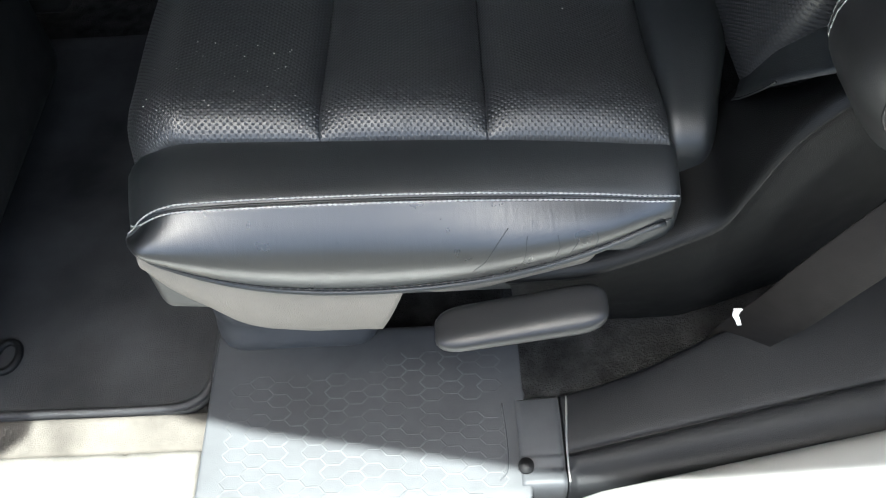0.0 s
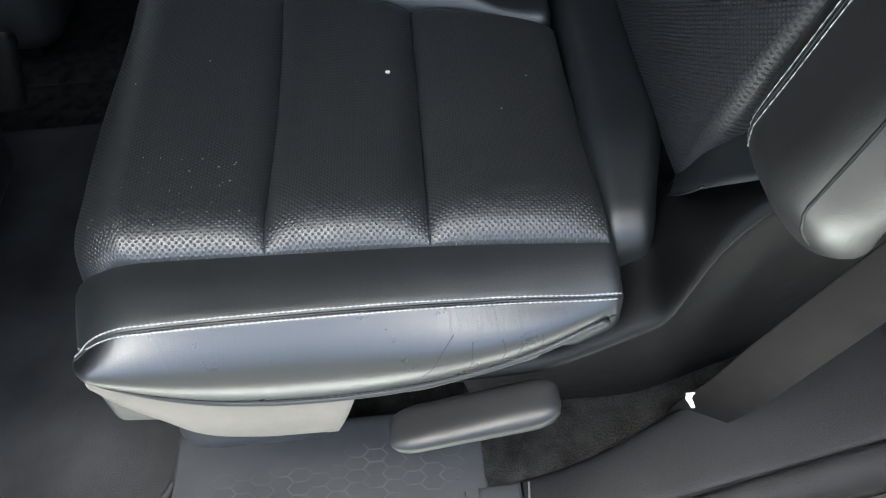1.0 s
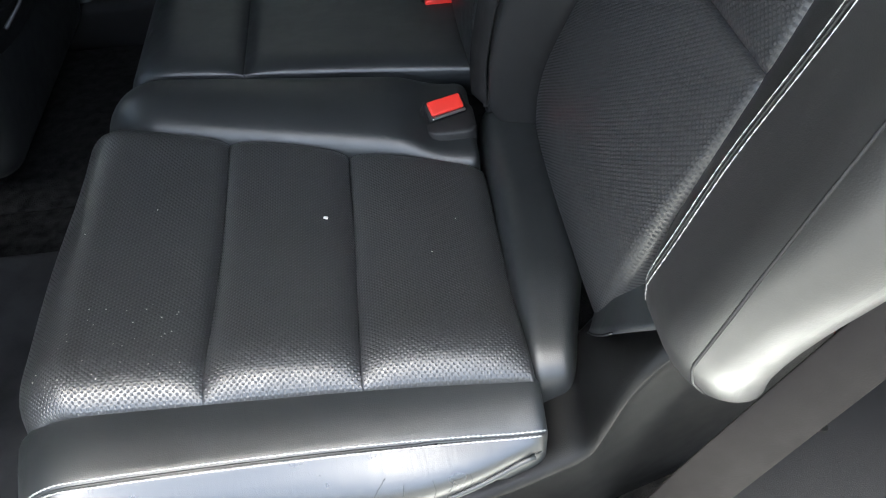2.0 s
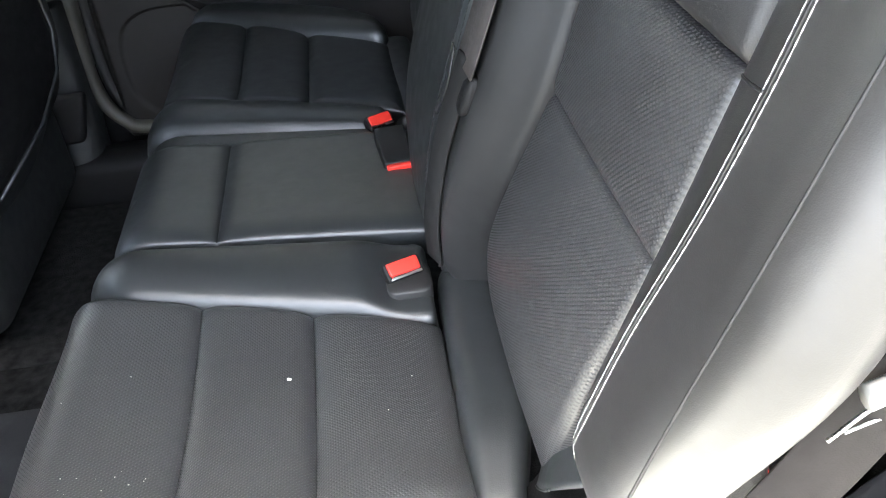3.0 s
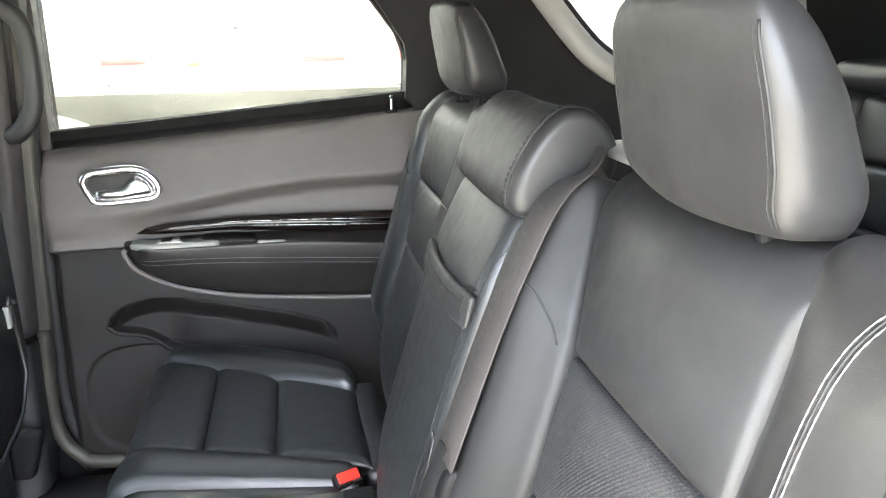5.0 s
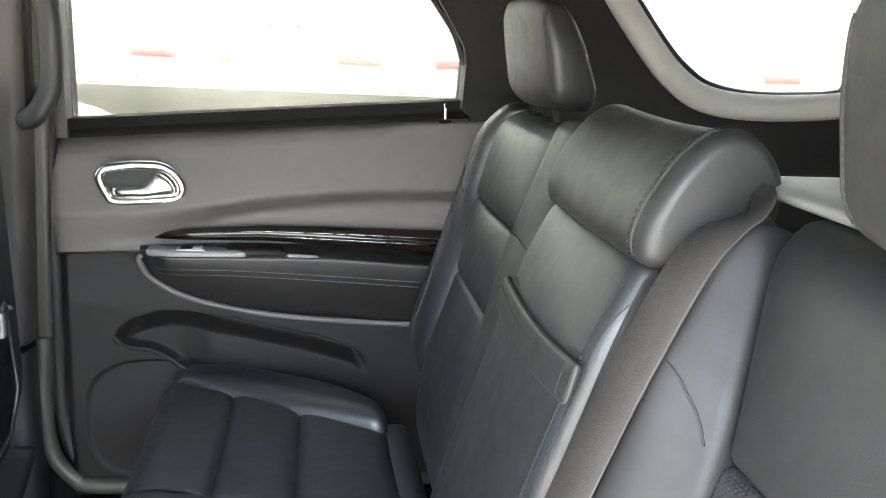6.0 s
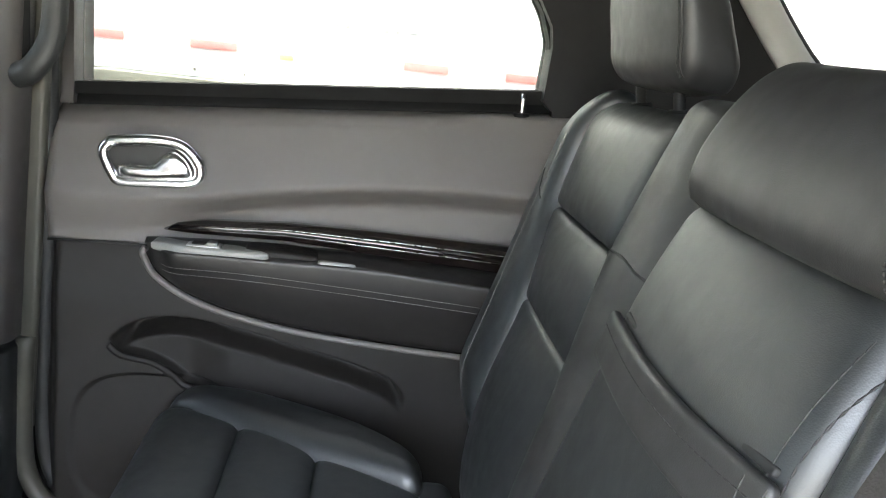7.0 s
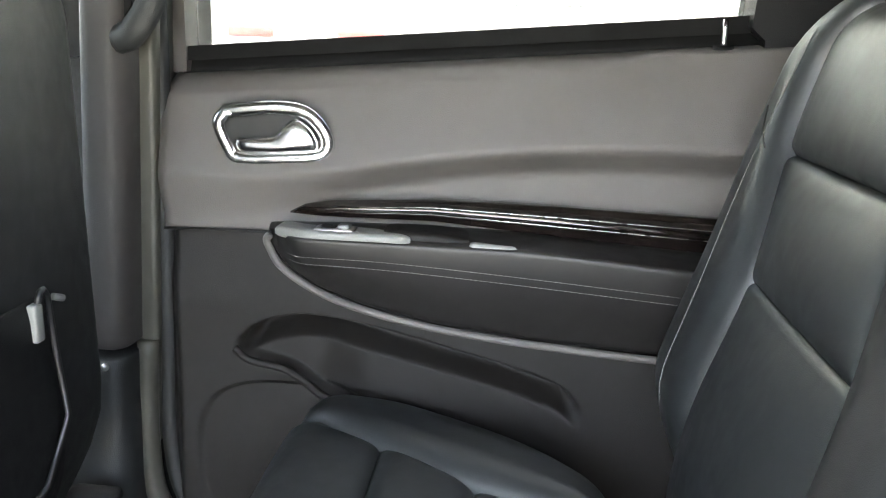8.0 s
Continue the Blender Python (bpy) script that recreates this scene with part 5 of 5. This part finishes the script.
tagged(part("rocker_near", rbox((-1.6, 0.22, 0.40), (1.0, 0.366, 0.578), (0.02, 0.03, 0.02), (60, 4, 3), lambda x, y, z: (x, y + 0.14 * max(0, x - 0.09), z + 0.036 * ease((x - 0.06) / 0.05) + 0.10 * max(0, x - 0.068))), WHITE_PAINT), "sunlit pale painted body sill", "body sill", kind="structure")
# Takes the darkened carpet too, for the shade beneath the seat.
tagged(part("carpet_near", rbox((0.06, 0.465, 0.53), (0.42, 0.66, 0.5915), 0.01, (8, 6, 1)), SHADED_CARPET), "speckled carpet beneath the seat, shade put into its dark colour", "carpet", kind="structure")
tagged(part("sill_front", rbox((-0.62, 0.345, 0.50), (-0.226, 0.438, 0.574), (0.006, 0.015, 0.010), (60, 10, 2), lambda x, y, z: (x, y, z - (0.006 * (math.exp(-((y - 0.40) / 0.004) ** 2) + math.exp(-((y - 0.372) / 0.004) ** 2)) * ease((-0.30 - x) / 0.006) + 0.004 * math.exp(-((x + 0.302) / 0.003) ** 2) if z > 0.56 else 0))), DIRTY), "sunlit dusty sill trim with ridges", "sill", kind="structure")

# hinge cover at the seat's outer corner
RIDGE = [(0.05, 0.770), (0.11, 0.774), (0.148, 0.790), (0.178, 0.808), (0.200, 0.824), (0.211, 0.855), (0.224, 0.897), (0.242, 0.928), (0.285, 0.975), (0.33, 1.04)]
rp = smooth_path([(x, 0.475, z) for x, z in RIDGE], 36)


def cover(i, k):
    """Side cover: from the floor out to a rounded ridge, then in towards the seat."""
    p = rp[int(i)]
    up = ease((p.x - 0.19) / 0.07)
    pts = [Vector((p.x + 0.03 + 0.10 * up, 0.548, 0.585 + 0.10 * up)), Vector((p.x + 0.015 + 0.05 * up, 0.515, 0.66 + (p.z - 0.70) * up * 0.6)), Vector((p.x + 0.006, 0.484, p.z - 0.022)), p, Vector((p.x - 0.006 * up, 0.496, p.z + 0.010 * (1 - up) - 0.006 * up)), Vector((p.x + 0.004 * up, 0.565, p.z + 0.022 * (1 - up) - 0.075 * up))]
    return smooth_path(pts, 20)[int(k)]


hinge = tagged(part("hinge_cover", sheet(cover, range(37), range(21), (0.02, 0.03, -0.02)), COVER), "dark plastic side cover with a rounded ridge", "side trim", kind="structure")
fixed(hinge)
tagged(part("label_tag", rbox((0.2335, 0.4735, 0.694), (0.2405, 0.4745, 0.720), 0.0004, (4, 1, 6), lambda x, y, z: (0.2375 + (x - 0.2375) * (0.35 + 0.65 * min(1, (z - 0.690) / 0.02)) + 0.2 * (0.720 - z) + 0.0012 * math.sin(400 * z), y + 0.003 * math.sin(180 * z), z)), TAG), "small white paper label by the sill", "label")

# ---- belts and buckles ----
belt1 = thing("seat_belt", "grey seat belt with steel tongue hanging beside the seat back", "seat belt", "seat belts")
part("webbing", sweep(smooth_path([(0.268, 0.512, 0.56), (0.272, 0.502, 0.62), (0.279, 0.478, 0.70), (0.292, 0.464, 0.775), (0.326, 0.460, 0.854), (0.360, 0.460, 0.918), (0.386, 0.461, 0.962), (0.412, 0.455, 1.03), (0.45, 0.42, 1.16), (0.47, 0.37, 1.32), (0.47, 0.345, 1.5), (0.47, 0.345, 1.66)], 60), slab(0.047, 0.0025), up=lambda k: (-0.5, -1.0, 0.1)), WEB_DARK, belt1)
part("tongue", sweep(smooth_path([(0.388, 0.444, 1.050), (0.402, 0.446, 1.053), (0.424, 0.448, 1.060), (0.434, 0.450, 1.062)], 12), circle(0.010, 10, 0.008), up=(0, 1, 0)), SILVER, belt1, "grey tongue cover")
part("tongue_plate", sweep([(0.372, 0.445, 1.014), (0.388, 0.446, 1.030), (0.404, 0.447, 1.044)], circle(0.0018, 6)), STEEL, belt1, "steel latch plate")
part("webbing_stitch", sweep([(0.392, 0.4565, 1.004), (0.402, 0.4555, 1.010), (0.414, 0.4545, 1.016)], circle(0.0012, 6)), THREAD, belt1, "pale bar tack")


def buckle(c, w=0.032, tilt=25, turn=0, label="", proud=0.0):
    """Stalk buckle with a red release button; c is the middle of the button."""
    b = thing("belt_buckle", label, "belt buckle", "belt buckles")
    M = Matrix.Translation(c) @ Euler((radians(tilt), 0, radians(turn))).to_matrix().to_4x4()
    f = lambda x, y, z: tuple(M @ Vector((x, y, z)))
    part("housing", rbox((-w / 2 - 0.003, -0.011, -0.075), (w / 2 + 0.003, 0.011, 0.0015), (0.004, 0.005, 0.003), (3, 2, 4), f), PLASTIC, b, "black buckle housing")
    part("release_button", rbox((-w / 2 + 0.0005, -0.0065, -0.006), (w / 2 - 0.0005, 0.0090, 0.0038 + proud), 0.0022, (2, 2, 1), f), RED, b, "red release button")
    part("slot", rbox((-w / 2, -0.0098, -0.004), (w / 2, -0.0072, 0.0022), 0.0008, (1, 1, 1), f), STEEL, b)
    return b


buckle((0.138, 0.824, 0.902), 0.036, 35, 20, "black belt buckle with red button, set in a cushion recess")
buckle((0.140, 1.164, 0.902), 0.034, 40, 25, "black belt buckle with red button, wedged between two cushions")
buckle((0.392, 0.527, 0.868), 0.026, 20, 60, "red-buttoned belt buckle behind the seat back")
buckle((0.154, 1.018, 0.908), 0.034, 99, 5, "black belt buckle with red button, lying flat in its pocket", 0.003)
part("buckle_well", rbox((0.118, 0.795, 0.87), (0.166, 0.845, 0.8935), (0.012, 0.012, 0.004), (4, 4, 1)), RUBBER, near_cushion, "dark buckle recess")
part("buckle_well", rbox((0.122, 1.012, 0.87), (0.182, 1.105, 0.908), 0.014, (4, 4, 1)), RUBBER, near_cushion, "dark buckle recess")

belt2 = thing("seat_belt", "dark seat belt running down between two seat backs", "seat belt", "seat belts")
part("webbing", sweep(smooth_path([lean(0.820, 1.362, -0.046), lean(0.816, 1.378, -0.006), lean(0.809, 1.373, 0.014), lean(0.801, 1.345, 0.036), lean(0.796, 1.29, 0.047), lean(0.794, 1.23, 0.053), lean(0.797, 1.11, 0.056)], 40), slab(0.047, 0.0022), up=lambda k: (-0.95, -0.1, 0.3)), WEB, belt2, "grey-brown shoulder webbing")
part("lap_webbing", sweep(smooth_path([lean(0.797, 1.12, 0.056), lean(0.815, 1.03, 0.054), lean(0.828, 0.94, 0.054), lean(0.832, 0.885, 0.054)], 24), slab(0.026, 0.003), up=lambda k: (-0.9, -0.45, 0.3)), WEB_BLACK, belt2, "black folded lap webbing")
part("anchor_sleeve", rbox((0.182, 0.818, 0.890), (0.206, 0.848, 0.930), (0.005, 0.006, 0.006), (2, 3, 3), lambda x, y, z: (x + 0.3 * (z - 0.91), y, z)), PLASTIC, belt2, "black ribbed belt anchor")
for k in range(4):
    part("rib", rbox((0.178, 0.821 + k * 0.0065, 0.898), (0.184, 0.824 + k * 0.0065, 0.924), 0.0012, (1, 1, 2), lambda x, y, z: (x + 0.3 * (z - 0.91), y, z)), LEVER, belt2)
part("tongue", rbox((0.204, 0.780, 1.086), (0.220, 0.810, 1.124), (0.006, 0.008, 0.010), (2, 2, 3), lambda x, y, z: (x + 0.3 * (z - 1.106), y - 0.15 * (z - 1.106), z)), PLASTIC, belt2, "black tongue cover")
part("tongue_plate", sweep([Vector((0.205, 0.826, 1.138)), Vector((0.198, 0.829, 1.103)), Vector((0.186, 0.832, 1.073))], slab(0.012, 0.002), up=(-1, 0, 0.3)), LEVER, belt2, "dark latch plate")
part("belt_bezel", rbox((0.368, 0.715, 1.384), (0.48, 0.88, 1.398), (0.02, 0.02, 0.006), (4, 3, 1)), SILVER, belt2, "pale belt outlet bezel")

# ---- front seats ----
def front_seat(yc, label, group="front seats"):
    s = thing("front_seat", label, "seat", group)
    bx = lambda z: -0.358 - 0.02 * (z - 0.75)
    part("back_shell", rbox((-0.10, yc - 0.25, 0.66), (0.0, yc + 0.25, 1.40), (0.04, 0.035, 0.06), (3, 10, 16), lambda a, y, z: (bx(z) + a - 0.03 * ((y - yc) / 0.245) ** 2 - 0.12 * ease((0.95 - z) / 0.3), y, z)), GREY_BACK, s, "dark grey seat back shell")
    part("map_panel", rbox((0.0, yc - 0.20, 0.86), (0.012, yc + 0.10, 1.10), (0.008, 0.03, 0.03), (2, 10, 8), lambda a, y, z: (bx(z) + a - 0.03 * ((y - yc) / 0.245) ** 2 - 0.12 * ease((0.95 - z) / 0.3), y, z)), PLASTIC, s, "dark map pocket panel")
    rim = [(yc + 0.062, 1.098), (yc + 0.068, 1.107), (yc + 0.074, 1.108), (yc + 0.080, 1.100), (yc + 0.084, 1.05), (yc + 0.095, 0.975), (yc + 0.05, 0.925), (yc - 0.05, 0.88), (yc - 0.19, 0.84)]
    part("pocket_rim", sweep([Vector((bx(z) + 0.016 - 0.03 * ((y - yc) / 0.245) ** 2 - 0.12 * ease((0.95 - z) / 0.3), y, z)) for y, z in rim], circle(0.003, 8), up=(1, 0, 0)), LEVER, s, "dark grey rim of the pocket")
    part("pocket_hook", rbox((bx(1.08) + 0.006, yc + 0.055, 1.062), (bx(1.08) + 0.016, yc + 0.068, 1.098), 0.003, (1, 1, 3)), SILVER, s, "grey pocket hook")
    part("pocket_clip", sweep([(bx(1.09) + 0.008, yc + 0.096, 1.094), (bx(1.09) + 0.010, yc + 0.108, 1.089)], circle(0.0035, 8), up=(0, 0, 1)), SILVER, s)
    part("seat_base", rbox((-0.98, yc - 0.25, 0.62), (-0.44, yc + 0.25, 0.82), 0.05, (6, 6, 4)), GREY_BACK, s)
    part("side_lever", rbox((-0.47, yc + 0.235, 0.70), (-0.40, yc + 0.262, 0.80), 0.012, (3, 2, 4), lambda x, y, z: (x + 0.3 * (z - 0.75), y, z)), PLASTIC, s)
    part("rail", rbox((-0.95, yc + 0.12, 0.54), (-0.52, yc + 0.16, 0.59), 0.008, (3, 1, 1)), PLASTIC, s)
    part("rail", rbox((-0.95, yc - 0.16, 0.54), (-0.52, yc - 0.12, 0.59), 0.008, (3, 1, 1)), PLASTIC, s)
    part("headrest", rbox((-0.46, yc - 0.13, 1.43), (-0.36, yc + 0.13, 1.61), 0.04, (3, 5, 5)), LEATHER, s)
    part("headrest_post", sweep([(-0.40, yc - 0.06, 1.36), (-0.41, yc - 0.06, 1.46)], circle(0.007), up=(0, 1, 0)), CHROME, s)
    part("headrest_post", sweep([(-0.40, yc + 0.06, 1.36), (-0.41, yc + 0.06, 1.46)], circle(0.007), up=(0, 1, 0)), CHROME, s)
    return s


front_seat(1.375, "dark grey front passenger seat seen from behind with a map pocket")
front_seat(0.68, "dark grey driver seat seen from behind")

# ---- third row ----
def third_seat(yc):
    s = thing("third_row_seat", "black leather third-row seat back with horizontal channels", "seat", "third-row seats")
    for a, b in ((1.02, 1.13), (1.13, 1.24), (1.24, 1.36)):
        part("back_panel", rbox((1.10, yc - 0.15, a), (1.18, yc + 0.15, b), (0.02, 0.02, 0.012), (2, 8, 6), lambda x, y, z: (x + 0.3 * (z - 1.1), y, z)), LEATHER, s)
    for k in (-1, 1):
        part("side_bolster", rbox((1.07, yc + k * 0.19 - 0.05, 0.98), (1.18, yc + k * 0.19 + 0.05, 1.38), 0.035, (3, 4, 10), lambda x, y, z: (x + 0.3 * (z - 1.1), y, z)), LEATHER, s)
    part("headrest", rbox((1.09, yc - 0.14, 1.375), (1.26, yc + 0.14, 1.430), (0.026, 0.03, 0.026), (5, 8, 2)), LEATHER, s)
    part("seat_base", rbox((0.72, yc - 0.24, 0.80), (1.16, yc + 0.24, 0.99), 0.05, (6, 6, 3)), LEATHER, s)
    part("seat_frame", rbox((0.80, yc - 0.2, 0.53), (1.15, yc + 0.2, 0.82), 0.02, (2, 2, 2)), PLASTIC, s)
    part("headrest_post", sweep([(1.21, yc - 0.05, 1.34), (1.21, yc - 0.05, 1.39)], circle(0.007), up=(0, 1, 0)), CHROME, s)
    part("headrest_post", sweep([(1.21, yc + 0.05, 1.34), (1.21, yc + 0.05, 1.39)], circle(0.007), up=(0, 1, 0)), CHROME, s)
    return s


third_seat(1.42)
third_seat(0.72)

# ---- crumbs on the leather ----
spots = [(0.017, 0.703), (-0.131, 0.732), (-0.19, 0.71), (0.105, 0.65), (0.13, 0.69), (-0.11, 0.60)]
pt = [tree(o) for o in near_cushion.children if o.name.startswith("seat_panel")]
for i, (x, y) in enumerate(spots):
    hit = laid(pt, [(x, y, 1.3)], (0, 0, -1), 0.0005)
    if hit:
        q = hit[0][0]
        s = 0.0020 if i == 0 else 0.0006
        tagged(part("crumb", rbox((q.x - s, q.y - s * 0.6, q.z), (q.x + s, q.y + s * 0.6, q.z + s), s * 0.4, (1, 1, 1), lambda x, y, z: (x + 0.4 * (y - q.y), y - 0.4 * (x - q.x), z)), CRUMB), "pale crumb on the leather", "crumb", "crumbs")

rng = random.Random(4)
V, F = [], []
for i in range(34):
    x, y, r = rng.uniform(-0.20, -0.09), rng.uniform(0.535, 0.62), rng.uniform(0.0003, 0.0007)
    for q, _ in laid(pt, [(x, y, 1.3)], (0, 0, -1), 0.0003):
        o = len(V)
        V += [(q.x - r, q.y, q.z), (q.x, q.y - r, q.z), (q.x + r, q.y, q.z), (q.x, q.y + r, q.z), (q.x, q.y, q.z + r)]
        F += [(o, o + 1, o + 4), (o + 1, o + 2, o + 4), (o + 2, o + 3, o + 4), (o + 3, o, o + 4)]
tagged(part("dust_specks", (V, F), CRUMB), "tiny pale dust specks on the leather seat", "dust", kind="stuff")

# ---- trailer outside ----
trailer = thing("trailer", "long white box trailer with red and yellow reflective tape", "trailer")
part("box_body", rbox((-6.0, 4.75, 1.17), (7.0, 7.3, 3.9), 0.03, (2, 2, 2)), TRAILER, trailer)
part("bottom_rail", rbox((-6.0, 4.735, 0.98), (7.0, 4.81, 1.18), 0.01, (2, 1, 1)), RAIL, trailer, "weathered grey bottom rail")
for x in (-2.9, -1.95, -1.40, -0.86, 0.185, 0.70, 1.66, 2.6):
    part("reflective_tape", rbox((x, 4.742, 1.325), (x + 0.225, 4.752, 1.368), 0.002, (1, 1, 1)), TAPE_RED, trailer, "red reflective strip")
for x in (-0.43, 2.15):
    part("reflective_tape", rbox((x, 4.742, 1.312), (x + 0.07, 4.752, 1.338), 0.002, (1, 1, 1)), TAPE_YELLOW, trailer, "yellow reflective strip")
for i in range(26):
    part("rivet", rbox((-3.0 + i * 0.24, 4.743, 1.215), (-2.985 + i * 0.24, 4.752, 1.23), 0.004, (1, 1, 1)), RAIL, trailer)
for i, w in enumerate((0.05, 0.03, 0.06, 0.04, 0.05, 0.03, 0.06, 0.05)):
    part("marking_bar", rbox((-0.18 + i * 0.062, 4.744, 1.505), (-0.18 + i * 0.062 + w * 0.8, 4.751, 1.535), 0.001, (1, 1, 1)), INK, trailer, "faded grey marking")
for x in (-1.22, -0.12, 4.9, 6.0):
    w = part("wheel", sweep([(x, 4.70, 0.54), (x, 4.72, 0.54), (x, 4.96, 0.54), (x, 4.98, 0.54)], circle(0.55, 36), up=(0, 0, 1)), TYRE, trailer, "dusty grey trailer wheel")
    part("rim", sweep([(x, 4.69, 0.54), (x, 4.71, 0.54)], circle(0.29, 20), up=(0, 0, 1)), STEEL, w)
for x in (-2.6, 2.6):
    part("support_leg", rbox((x - 0.06, 5.05, 0.0), (x + 0.06, 5.17, 1.18), 0.01, (1, 1, 1)), RAIL, trailer)
